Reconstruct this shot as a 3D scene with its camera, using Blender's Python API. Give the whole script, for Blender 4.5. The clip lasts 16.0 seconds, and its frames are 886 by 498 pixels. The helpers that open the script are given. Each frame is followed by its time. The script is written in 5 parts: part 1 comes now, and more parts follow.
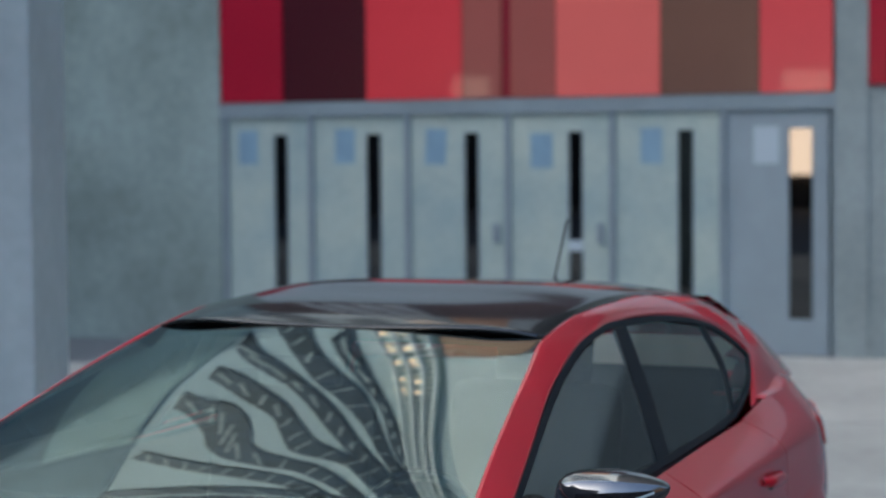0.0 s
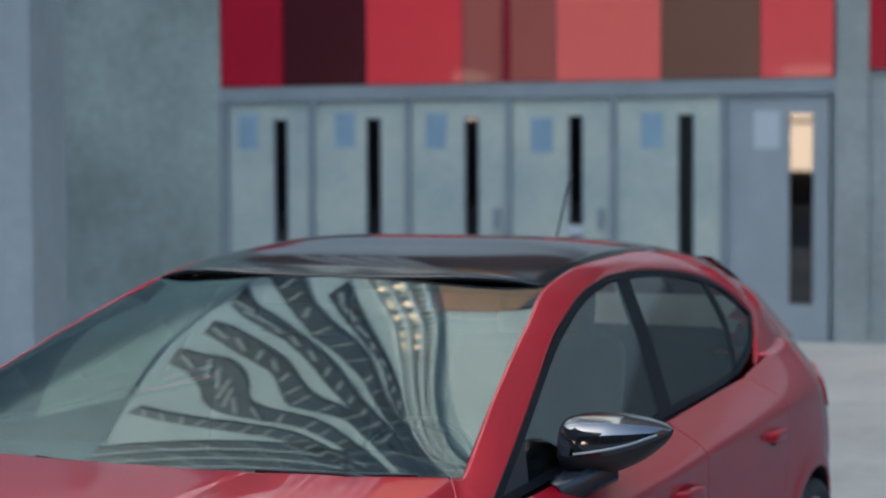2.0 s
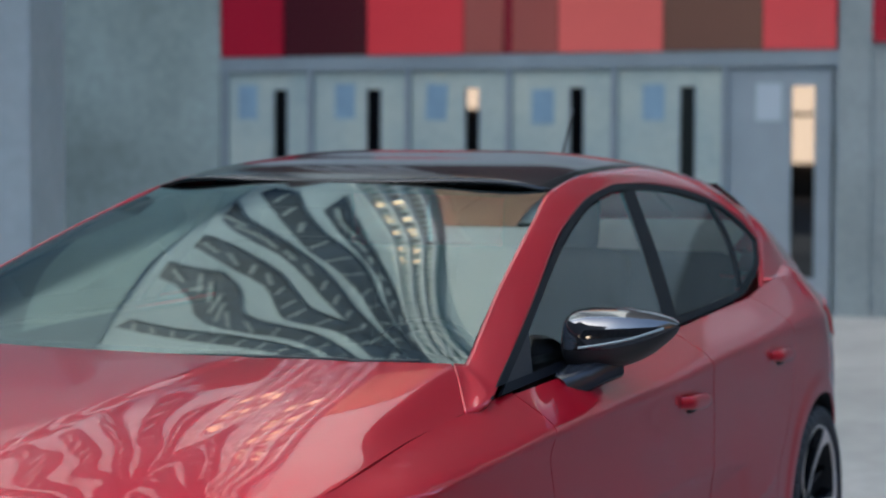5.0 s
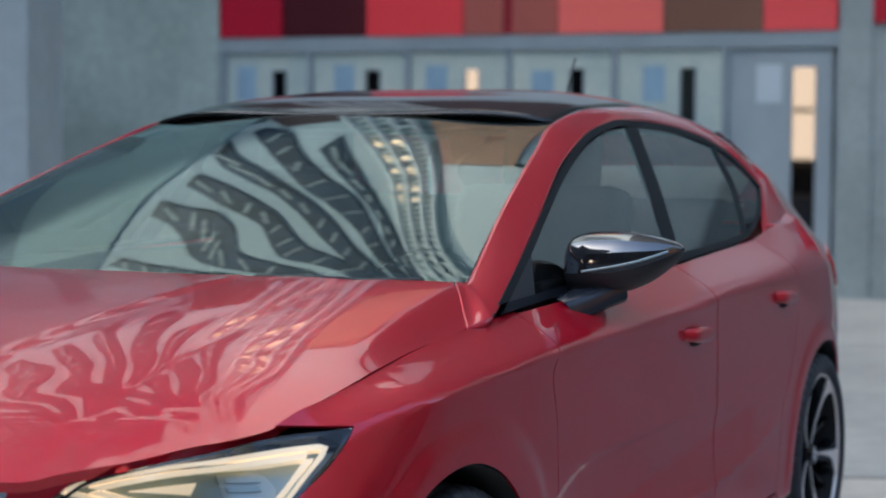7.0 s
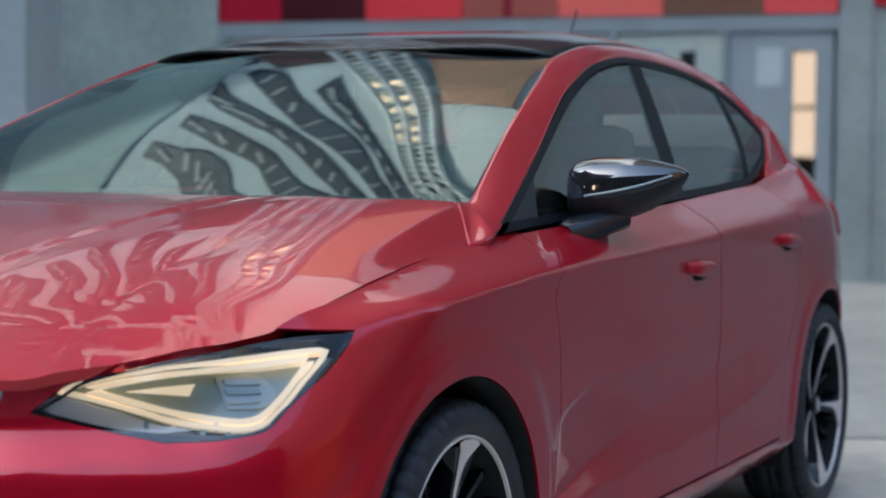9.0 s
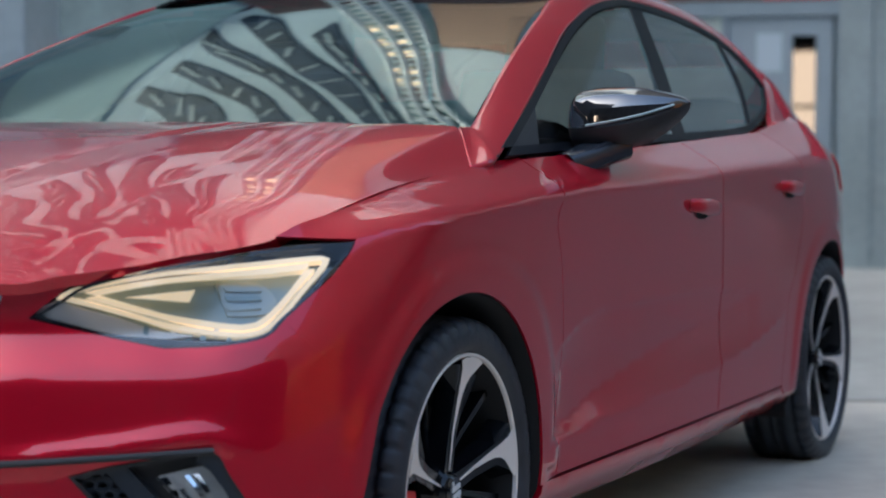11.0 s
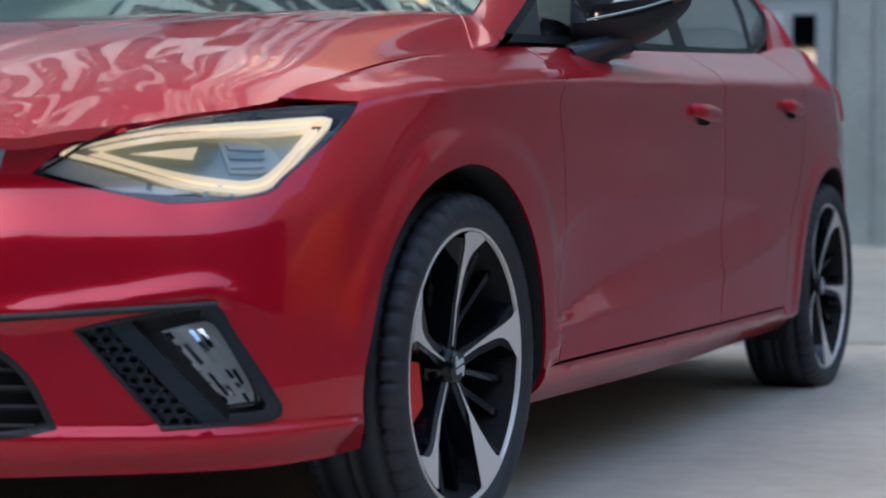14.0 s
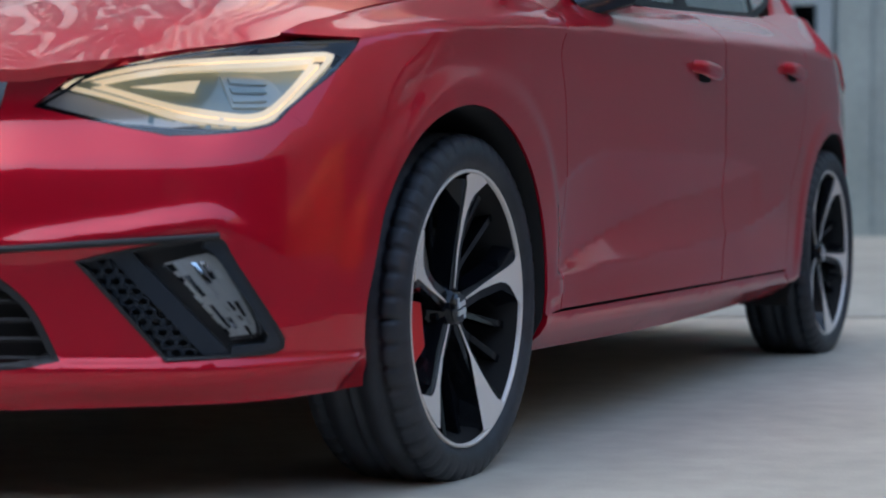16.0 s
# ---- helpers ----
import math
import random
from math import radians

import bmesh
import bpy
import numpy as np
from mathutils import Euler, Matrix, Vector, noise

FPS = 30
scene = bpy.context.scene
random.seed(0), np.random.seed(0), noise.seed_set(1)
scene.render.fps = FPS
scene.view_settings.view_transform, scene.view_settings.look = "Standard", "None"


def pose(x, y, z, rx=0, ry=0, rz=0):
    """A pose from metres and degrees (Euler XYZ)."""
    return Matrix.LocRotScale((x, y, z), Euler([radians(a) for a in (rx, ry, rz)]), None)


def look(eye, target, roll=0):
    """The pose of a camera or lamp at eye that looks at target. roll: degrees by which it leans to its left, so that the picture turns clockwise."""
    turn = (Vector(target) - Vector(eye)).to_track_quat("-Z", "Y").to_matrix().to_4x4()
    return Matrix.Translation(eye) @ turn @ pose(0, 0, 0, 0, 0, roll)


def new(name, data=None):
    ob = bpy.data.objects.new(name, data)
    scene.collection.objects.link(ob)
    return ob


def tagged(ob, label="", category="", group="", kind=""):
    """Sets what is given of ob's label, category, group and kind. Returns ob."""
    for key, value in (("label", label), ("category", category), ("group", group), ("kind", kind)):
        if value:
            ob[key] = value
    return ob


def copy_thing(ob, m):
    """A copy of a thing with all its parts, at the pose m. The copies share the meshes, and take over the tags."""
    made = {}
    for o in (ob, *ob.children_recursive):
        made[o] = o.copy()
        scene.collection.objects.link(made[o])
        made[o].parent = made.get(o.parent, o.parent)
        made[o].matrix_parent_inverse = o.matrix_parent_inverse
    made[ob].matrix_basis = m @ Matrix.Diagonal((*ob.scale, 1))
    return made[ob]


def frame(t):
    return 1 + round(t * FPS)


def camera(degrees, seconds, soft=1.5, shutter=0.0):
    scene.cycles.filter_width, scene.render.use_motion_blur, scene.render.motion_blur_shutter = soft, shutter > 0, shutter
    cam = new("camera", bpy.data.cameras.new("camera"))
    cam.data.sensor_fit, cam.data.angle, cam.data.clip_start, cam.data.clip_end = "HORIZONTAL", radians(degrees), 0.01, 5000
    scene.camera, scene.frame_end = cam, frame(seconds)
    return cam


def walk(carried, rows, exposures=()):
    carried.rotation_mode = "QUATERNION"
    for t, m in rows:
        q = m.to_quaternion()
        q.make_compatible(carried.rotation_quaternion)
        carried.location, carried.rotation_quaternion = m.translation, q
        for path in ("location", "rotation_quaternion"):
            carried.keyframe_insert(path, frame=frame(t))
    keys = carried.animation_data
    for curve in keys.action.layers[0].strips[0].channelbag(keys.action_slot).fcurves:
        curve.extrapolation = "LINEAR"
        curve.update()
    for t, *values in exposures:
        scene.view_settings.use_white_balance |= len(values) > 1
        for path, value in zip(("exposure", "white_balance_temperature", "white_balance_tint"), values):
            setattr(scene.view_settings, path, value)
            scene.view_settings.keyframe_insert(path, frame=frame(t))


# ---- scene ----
cam = camera(25.5, 16.0, soft=1.9)
# seconds, eye x y z, tilt, roll, turn
PATH = [
    (0, 0.0048, 0.0393, 1.6838, -2.666, -0.501, -0.546),
    (0.5, 0.0026, 0.0398, 1.6540, -2.672, -0.478, -0.558),
    (1, 0.0003, 0.0422, 1.6228, -2.682, -0.432, -0.558),
    (1.5, -0.0019, 0.0465, 1.5933, -2.696, -0.370, -0.571),
    (2, -0.0041, 0.0525, 1.5624, -2.712, -0.294, -0.581),
    (2.5, -0.0063, 0.0599, 1.5294, -2.730, -0.211, -0.592),
    (3, -0.0085, 0.0685, 1.4915, -2.747, -0.122, -0.601),
    (3.5, -0.0105, 0.0782, 1.4547, -2.763, -0.032, -0.616),
    (4, -0.0125, 0.0887, 1.4150, -2.778, 0.057, -0.625),
    (6.5, -0.0208, 0.1449, 1.2185, -2.804, 0.405, -0.684),
    (7, -0.0221, 0.1554, 1.1764, -2.797, 0.446, -0.702),
    (7.5, -0.0232, 0.1652, 1.1368, -2.785, 0.475, -0.709),
    (8, -0.0243, 0.1742, 1.0952, -2.769, 0.493, -0.722),
    (8.5, -0.0252, 0.1821, 1.0573, -2.748, 0.499, -0.729),
    (9, -0.0260, 0.1888, 1.0177, -2.722, 0.494, -0.740),
    (11.5, -0.0287, 0.2038, 0.8288, -2.544, 0.337, -0.756),
    (12, -0.0291, 0.2032, 0.7883, -2.502, 0.290, -0.752),
    (12.5, -0.0295, 0.2016, 0.7506, -2.460, 0.242, -0.745),
    (13, -0.0298, 0.1993, 0.7121, -2.418, 0.195, -0.741),
    (13.5, -0.0303, 0.1964, 0.6776, -2.379, 0.153, -0.740),
    (14, -0.0308, 0.1934, 0.6421, -2.343, 0.117, -0.737),
    (14.5, -0.0314, 0.1906, 0.6101, -2.311, 0.091, -0.744),
    (15, -0.0321, 0.1885, 0.5808, -2.284, 0.078, -0.730),
    (15.5, -0.0330, 0.1875, 0.5579, -2.266, 0.081, -0.753),
    (16, -0.0341, 0.1883, 0.5386, -2.256, 0.103, -0.747),
]
walk(cam, [(t, pose(x, y, z, 90 + tilt, 0, turn) @ pose(0, 0, 0, 0, 0, roll)) for t, x, y, z, tilt, roll, turn in PATH])

cam.data.dof.use_dof = True
cam.data.dof.focus_distance = 3.6
cam.data.dof.aperture_fstop = 3.9

# ---- sky and light ----
world = bpy.data.worlds.new("sky")
scene.world = world
world.use_nodes = True
wn, wl = world.node_tree.nodes, world.node_tree.links
sky = wn.new("ShaderNodeTexSky")
sky.sky_type = "NISHITA"
sky.sun_disc = False
SUN_UP, SUN_TURN = 35.0, 250.0
sky.sun_elevation, sky.sun_rotation = radians(SUN_UP), radians(SUN_TURN)
sky.air_density, sky.dust_density, sky.ozone_density = 1.0, 4.0, 1.8
wl.new(sky.outputs[0], wn["Background"].inputs[0])
wn["Background"].inputs[1].default_value = 0.19
sun = new("sun", bpy.data.lights.new("sun", "SUN"))
sun.data.energy, sun.data.angle, sun.data.color = 1.5, radians(2), (1.0, 0.96, 0.90)
_h = radians(SUN_TURN)
sun.matrix_world = look((math.sin(_h) * 30, math.cos(_h) * 30, math.tan(radians(SUN_UP)) * 30), (0, 0, 0))
scene.view_settings.exposure = 1.85
scene.view_settings.use_white_balance = True
scene.view_settings.white_balance_temperature = 6200
scene.view_settings.white_balance_tint = 5


# ---- materials ----
def material(name, color, rough=0.5, metal=0.0, coat=0.0, vary=0.0, scale=8.0, bump=0.0, bump_scale=60.0, second=None, spec=0.5, emit=0.0, fine=0.0, coords="Object"):
    """A plain surface with broad variation, fine grain and relief."""
    m = bpy.data.materials.new(name)
    m.use_nodes = True
    n, l = m.node_tree.nodes, m.node_tree.links
    b = n["Principled BSDF"]
    b.inputs["Base Color"].default_value = (*color, 1)
    b.inputs["Roughness"].default_value = rough
    b.inputs["Metallic"].default_value = metal
    b.inputs["Coat Weight"].default_value = coat
    b.inputs["Coat Roughness"].default_value = 0.02
    b.inputs["Specular IOR Level"].default_value = spec
    if emit:
        b.inputs["Emission Color"].default_value = (*color, 1)
        b.inputs["Emission Strength"].default_value = emit
    if vary or bump or fine:
        tc = n.new("ShaderNodeTexCoord")
        if vary:
            big = n.new("ShaderNodeTexNoise")
            big.inputs["Scale"].default_value, big.inputs["Detail"].default_value, big.inputs["Roughness"].default_value = scale, 6, 0.62
            l.new(tc.outputs[coords], big.inputs["Vector"])
            ramp = n.new("ShaderNodeValToRGB")
            lo = second or tuple(c * (1 - vary) for c in color)
            hi = tuple(min(1, c * (1 + vary * 0.6)) for c in color)
            ramp.color_ramp.elements[0].position, ramp.color_ramp.elements[1].position = 0.33, 0.68
            ramp.color_ramp.elements[0].color, ramp.color_ramp.elements[1].color = (*lo, 1), (*hi, 1)
            l.new(big.outputs["Fac"], ramp.inputs["Fac"])
            out = ramp.outputs["Color"]
            if fine:
                grain = n.new("ShaderNodeTexNoise")
                grain.inputs["Scale"].default_value, grain.inputs["Detail"].default_value = scale * 14, 4
                l.new(tc.outputs[coords], grain.inputs["Vector"])
                mix = n.new("ShaderNodeMix")
                mix.data_type, mix.blend_type = "RGBA", "OVERLAY"
                mix.inputs[0].default_value = fine
                l.new(out, mix.inputs[6])
                l.new(grain.outputs["Fac"], mix.inputs[7])
                out = mix.outputs[2]
            l.new(out, b.inputs["Base Color"])
        if bump:
            rel = n.new("ShaderNodeTexNoise")
            rel.inputs["Scale"].default_value, rel.inputs["Detail"].default_value = bump_scale, 5
            l.new(tc.outputs[coords], rel.inputs["Vector"])
            bp = n.new("ShaderNodeBump")
            bp.inputs["Strength"].default_value, bp.inputs["Distance"].default_value = bump, 0.01
            l.new(rel.outputs["Fac"], bp.inputs["Height"])
            l.new(bp.outputs["Normal"], b.inputs["Normal"])
    return m


def glazing(name, tint, ior=1.5, rough=0.0, coat=(1, 1, 1)):
    """A pane: clear or tinted, with a mirror gloss that grows towards grazing."""
    m = bpy.data.materials.new(name)
    m.use_nodes = True
    n, l = m.node_tree.nodes, m.node_tree.links
    n.remove(n["Principled BSDF"])
    tr, gl, fr, mx = n.new("ShaderNodeBsdfTransparent"), n.new("ShaderNodeBsdfGlossy"), n.new("ShaderNodeFresnel"), n.new("ShaderNodeMixShader")
    tr.inputs["Color"].default_value = (*tint, 1)
    gl.inputs["Roughness"].default_value = rough
    gl.inputs["Color"].default_value = (*coat, 1)
    fr.inputs["IOR"].default_value = ior
    l.new(fr.outputs[0], mx.inputs[0])
    l.new(tr.outputs[0], mx.inputs[1])
    l.new(gl.outputs[0], mx.inputs[2])
    l.new(mx.outputs[0], n["Material Output"].inputs["Surface"])
    return m


M_PAINT = material("red_car_paint", (0.56, 0.003, 0.022), 0.36, 0.44, 1.0, spec=0.1)
M_PAINT.node_tree.nodes["Principled BSDF"].inputs["Coat IOR"].default_value = 1.53
M_BLACK_GLOSS = material("gloss_black", (0.008, 0.009, 0.011), 0.08, 0.0, 0.6)
M_BLACK = material("black_plastic", (0.018, 0.019, 0.021), 0.5, bump=0.15, bump_scale=400)
# near-black for the underside, and for shade painted in recesses and slots
M_DARK = material("underbody_and_shade_black", (0.008, 0.008, 0.008), 0.9)
M_TYRE = material("tyre_rubber", (0.028, 0.032, 0.040), 0.5, vary=0.3, scale=20, bump=0.1, bump_scale=300)
M_SILVER = material("machined_alloy", (0.92, 0.85, 0.78), 0.40, 0.25)
M_RIM_BLACK = material("gloss_black_alloy", (0.004, 0.005, 0.007), 0.18, 0.0, 0.2, spec=0.3)
M_CHROME = material("chrome", (0.75, 0.76, 0.78), 0.08, 1.0)
# near-white that puts the lamps' bright reflections into colour
M_FACET = material("glint_white", (0.85, 0.85, 0.82), 0.25, 0.1)
M_DISC = material("brake_disc_steel", (0.35, 0.34, 0.33), 0.35, 1.0)
M_RED_CALIPER = material("red_caliper", (0.75, 0.012, 0.012), 0.35)
M_TRIM = material("window_seal_rubber", (0.008, 0.010, 0.014), 0.45, spec=0.12)
M_SEAT = material("dark_cloth", (0.02, 0.02, 0.022), 0.9)
M_WS = glazing("windscreen_glass", (0.36, 0.44, 0.48), 1.98, coat=(0.82, 0.98, 0.96))
M_SIDE = glazing("side_glass", (0.80, 0.90, 0.90), 1.85)
M_TINT = glazing("tinted_glass", (0.48, 0.57, 0.59), 1.85)
M_LENS = glazing("lamp_lens", (0.93, 0.95, 0.96), 1.45)
M_DRL = material("daytime_light", (1.0, 0.80, 0.56), 0.4, emit=0.13)
M_LAMP = material("lamp_reflector", (0.25, 0.35, 0.38), 0.35, 0.2)
M_TAIL = material("tail_lamp_red", (0.55, 0.01, 0.015), 0.1, coat=1.0)
M_CONCRETE = material("fair_faced_concrete", (0.232, 0.290, 0.270), 0.85, vary=0.28, scale=0.9, bump=0.25, bump_scale=18, fine=0.25)
M_CONCRETE_B = material("pale_concrete", (0.25, 0.29, 0.285), 0.85, vary=0.16, scale=1.1, bump=0.2, bump_scale=25, fine=0.2)
M_GROUND = material("concrete_paving", (0.56, 0.505, 0.41), 0.85, vary=0.16, scale=0.9, bump=0.2, bump_scale=120, fine=0.2)
M_GROUND_FAR = material("far_concrete_paving", (0.37, 0.355, 0.305), 0.85, vary=0.16, scale=0.7, bump=0.2, bump_scale=120, fine=0.2)
M_DOOR = material("pale_metal_door", (0.40, 0.45, 0.385), 0.55, 0.0, vary=0.16, scale=1.3, fine=0.15, second=(0.29, 0.37, 0.36))
M_FRAME = material("grey_steel_frame", (0.22, 0.27, 0.29), 0.5, vary=0.12, scale=2)
M_GREYDOOR = material("grey_door", (0.26, 0.31, 0.33), 0.5, vary=0.1, scale=2)
M_NOTICE = material("blue_notice", (0.21, 0.33, 0.42), 0.6, vary=0.15, scale=3)
M_NOTICE_B = material("grey_notice", (0.42, 0.49, 0.52), 0.6)
M_SLOT = glazing("dark_door_glass", (0.05, 0.055, 0.06), 1.9)
M_WHITE = material("white_render", (0.47, 0.54, 0.56), 0.7, vary=0.06, scale=0.5)
M_WHITE_BAY = material("bright_white_render", (0.78, 0.80, 0.77), 0.7, vary=0.06, scale=0.5)
M_WARM = material("lit_window", (1.0, 0.72, 0.52), 0.5, emit=2.5)
M_ORANGE = material("orange_soffit", (0.62, 0.33, 0.20), 0.6, vary=0.1, scale=0.4)
M_STRIP = material("dark_strip_grey", (0.10, 0.11, 0.115), 0.8, vary=0.3, scale=1.5, fine=0.3)
M_ASPHALT = material("grey_asphalt", (0.125, 0.132, 0.145), 0.85, vary=0.3, scale=3, bump=0.3, bump_scale=200, fine=0.4)
M_JOINT = material("joint_filler", (0.12, 0.115, 0.11), 0.9, vary=0.3, scale=6)
M_BRICK = material("dark_rendered_facade", (0.06, 0.062, 0.066), 0.8, vary=0.2, scale=0.3)
M_WARM_PANEL = material("warm_reflection_orange", (0.42, 0.17, 0.06), 0.8, vary=0.3, scale=0.6)
M_BLUEGREY = material("blue_grey_wall", (0.165, 0.245, 0.29), 0.7, vary=0.2, scale=0.3)
M_PILLAR = material("smooth_pale_concrete", (0.37, 0.44, 0.44), 0.8, vary=0.12, scale=1.0, bump=0.15, bump_scale=25, fine=0.15)
M_TEAL = material("teal_grey_render", (0.32, 0.42, 0.44), 0.7, vary=0.15, scale=0.5)
M_MAROON = material("maroon_render", (0.07, 0.03, 0.035), 0.6, vary=0.2, scale=0.4)
M_STEEL = material("white_steel", (0.70, 0.71, 0.70), 0.4, vary=0.05, scale=1)
PANEL_COLOURS = {"deep red": (0.36, 0.008, 0.028), "maroon": (0.055, 0.007, 0.013), "coral": (0.68, 0.045, 0.06), "dusky pink": (0.34, 0.09, 0.075), "dark red": (0.24, 0.014, 0.028), "pale coral": (0.74, 0.14, 0.12), "brown": (0.17, 0.085, 0.06), "rose": (0.68, 0.07, 0.08)}
M_PANEL = {k: material(k.replace(" ", "_") + "_panel", v, 0.22, coat=0.25, vary=0.06, scale=0.7) for k, v in PANEL_COLOURS.items()}
M_LAMPGLOW = material("warm_lamp", (1.0, 0.66, 0.42), 0.5, emit=1.15)
M_GABLE = material("blue_grey_render", (0.33, 0.44, 0.44), 0.7, vary=0.1, scale=0.4)
M_BLUEGLASS = material("blue_facade_glass", (0.022, 0.046, 0.082), 0.4, vary=0.5, scale=0.8, spec=0.12)
M_CAP = material("gloss_black_cap", (0.012, 0.012, 0.014), 0.10, 0.0, 1.0)
M_CAP.node_tree.nodes["Principled BSDF"].inputs["Coat IOR"].default_value = 2.0
M_ROOF = material("black_roof", (0.010, 0.012, 0.012), 0.10, spec=0.45)
M_SLATE = material("slate_render", (0.115, 0.16, 0.175), 0.7, vary=0.2, scale=0.4)
M_FOOT = material("dark_mirror_foot", (0.02, 0.024, 0.032), 0.2)
M_BAY = material("dark_grille_plastic", (0.018, 0.025, 0.035), 0.34, bump=0.1, bump_scale=300)
M_LAMP_PALE = material("lamp_eye", (0.36, 0.44, 0.45), 0.3, 0.2)
M_WINDOW = material("dark_facade_glass", (0.02, 0.03, 0.035), 0.12, coat=0.3)

# ---- helpers for meshes ----
def pchip(pts):
    """A smooth curve through (key, value) pairs that never overshoots."""
    xs = np.array([p[0] for p in pts], float)
    ys = np.array([p[1] for p in pts], float)
    if xs[0] > xs[-1]:
        xs, ys = xs[::-1], ys[::-1]
    h, d = np.diff(xs), np.diff(ys) / np.diff(xs)
    m = np.zeros(len(xs))
    m[0], m[-1] = d[0], d[-1]
    for i in range(1, len(xs) - 1):
        if d[i - 1] * d[i] > 0:
            w1, w2 = 2 * h[i] + h[i - 1], h[i] + 2 * h[i - 1]
            m[i] = (w1 + w2) / (w1 / d[i - 1] + w2 / d[i])

    def f(x):
        x = np.clip(np.asarray(x, float), xs[0], xs[-1])
        i = np.clip(np.searchsorted(xs, x) - 1, 0, len(xs) - 2)
        t = (x - xs[i]) / h[i]
        return ((1 + 2 * t) * (1 - t) ** 2 * ys[i] + t * (1 - t) ** 2 * h[i] * m[i]
                + t * t * (3 - 2 * t) * ys[i + 1] + t * t * (t - 1) * h[i] * m[i + 1])
    return f


# plan outline of the body: s is x along the flank, then runs on round the corners to the middle of nose and tail
_plan = [(-3.24, 0), (-3.235, .25), (-3.20, .48), (-3.13, .66), (-3.0, .775), (-2.8, .845), (-2.56, .876), (-2.2, .886), (-1.8, .890), (-1.2, .892), (-.6, .889), (-.2, .886), (.1, .884),
         (.25, .874), (.37, .855), (.46, .822), (.545, .755), (.61, .655), (.665, .55), (.72, .44), (.775, .28), (.81, .12), (.82, 0)]
_arc = [0.0]
for (_a, _b), (_c, _d) in zip(_plan, _plan[1:]):
    _arc.append(_arc[-1] + math.hypot(_c - _a, _d - _b))
_s0 = _arc[11] - _plan[11][0]
_arc = [a - _s0 for a in _arc]
S_TAIL, S_NOSE = _arc[0], _arc[-1]
_px, _py = pchip([(a, p[0]) for a, p in zip(_arc, _plan)]), pchip([(a, p[1]) for a, p in zip(_arc, _plan)])

# section lines of the flank: height and inset along s
LINES_Z = [pchip(p) for p in (
    [(-3.6, .22), (-2.9, .22), (-2.2, .195), (-.3, .195), (.4, .20), (1.0, .185), (1.5, .185)],
    [(-3.6, .27), (-2.9, .27), (-2.2, .262), (-.3, .262), (.4, .262), (.7, .245), (1.5, .235)],
    [(-3.6, .50), (-2.5, .50), (-2.0, .485), (-1.5, .43), (-1.1, .398), (-.58, .36), (-.3, .35), (.4, .40), (1.5, .42)],
    [(-3.6, .66), (-2.2, .64), (-1.2, .60), (-.2, .60), (.3, .60), (.45, .575), (.6, .540), (1.5, .528)],
    [(-3.6, .84), (-2.4, .85), (-1.6, .842), (-1.08, .826), (-.4, .806), (.1, .774), (.3, .74), (.5, .665), (.7, .63), (1.5, .62)],
    [(-3.6, .96), (-2.8, .985), (-2.4, .985), (-2.1, .955), (-1.2, .915), (-.35, .876), (0, .832), (.26, .799), (.40, .768), (.52, .738), (.62, .722), (.75, .700), (.82, .6925), (.88, .694), (.95, .694), (1.1, .693), (1.5, .693)])]
LINES_I = [pchip(p) for p in (
    [(-3.6, .10), (-2.2, .085), (-.3, .075), (.4, .07), (.6, .055), (1.5, .05)],
    [(-3.6, .03), (-2.2, .018), (-.3, .016), (.4, .02), (.7, .0), (1.5, .0)],
    [(-3.6, .0), (-2.6, .002), (-2.0, .012), (-1.5, .020), (-.6, .026), (-.3, .012), (0, .005), (.4, .0), (1.5, .0)],
    [(-3.6, .0), (-2.6, .0), (-2.0, .014), (-1.2, .020), (-.6, .018), (-.2, .004), (.3, .01), (.6, .014), (.9, .012), (1.5, .012)],
    [(-3.6, .03), (-2.6, .014), (-1.6, .004), (-.4, .004), (.1, .012), (.35, .045), (.5, .057), (.65, .057), (.8, .051), (1.5, .051)],
    [(-3.6, .12), (-2.8, .11), (-2.1, .115), (-1.2, .112), (-.35, .108), (0, .128), (.26, .122), (.40, .128), (.52, .112), (.62, .080), (.72, .058), (.8, .050), (.9, .048), (1.5, .048)])]


def calm(f):
    """The same line with its bends spread out behind the front axle."""
    g = np.arange(-3.9, 1.9, .005)
    v = f(g)
    w = np.exp(-np.linspace(-3, 3, 145) ** 2 / 2)
    soft = np.convolve(np.pad(v, 72, mode="edge"), w / w.sum(), mode="valid")
    k = np.clip((.10 - g) / .3, 0, 1)
    k = k * k * (3 - 2 * k)
    v = v * (1 - k) + soft * k
    return lambda s: np.interp(s, g, v)


LINES_Z, LINES_I = [calm(f) for f in LINES_Z], [calm(f) for f in LINES_I]
LIP_Z = pchip([(.5, .42), (.60, .452), (.64, .464), (.78, .446), (.95, .427), (1.5, .41)])


DOOR_LOW = pchip([(-.36, .342), (-.45, .347), (-.75, .360), (-1.11, .374), (-1.585, .404), (-1.8, .434), (-2.0, .474), (-2.2, .53)])
DOOR_DART = pchip([(-.33, .340), (-.455, .364), (-.69, .416), (-1.04, .470), (-1.405, .504), (-1.765, .545), (-2.2, .58)])
DOOR_TOP = pchip([(-.30, .47), (-.36, .500), (-.44, .536), (-.57, .568), (-.665, .576), (-1.105, .575), (-1.495, .568), (-1.765, .547), (-2.2, .54)])
BUMPER_FOLD = pchip([(.45, .606), (.54, .596), (.615, .584), (.82, .564), (.945, .55), (1.5, .545)])
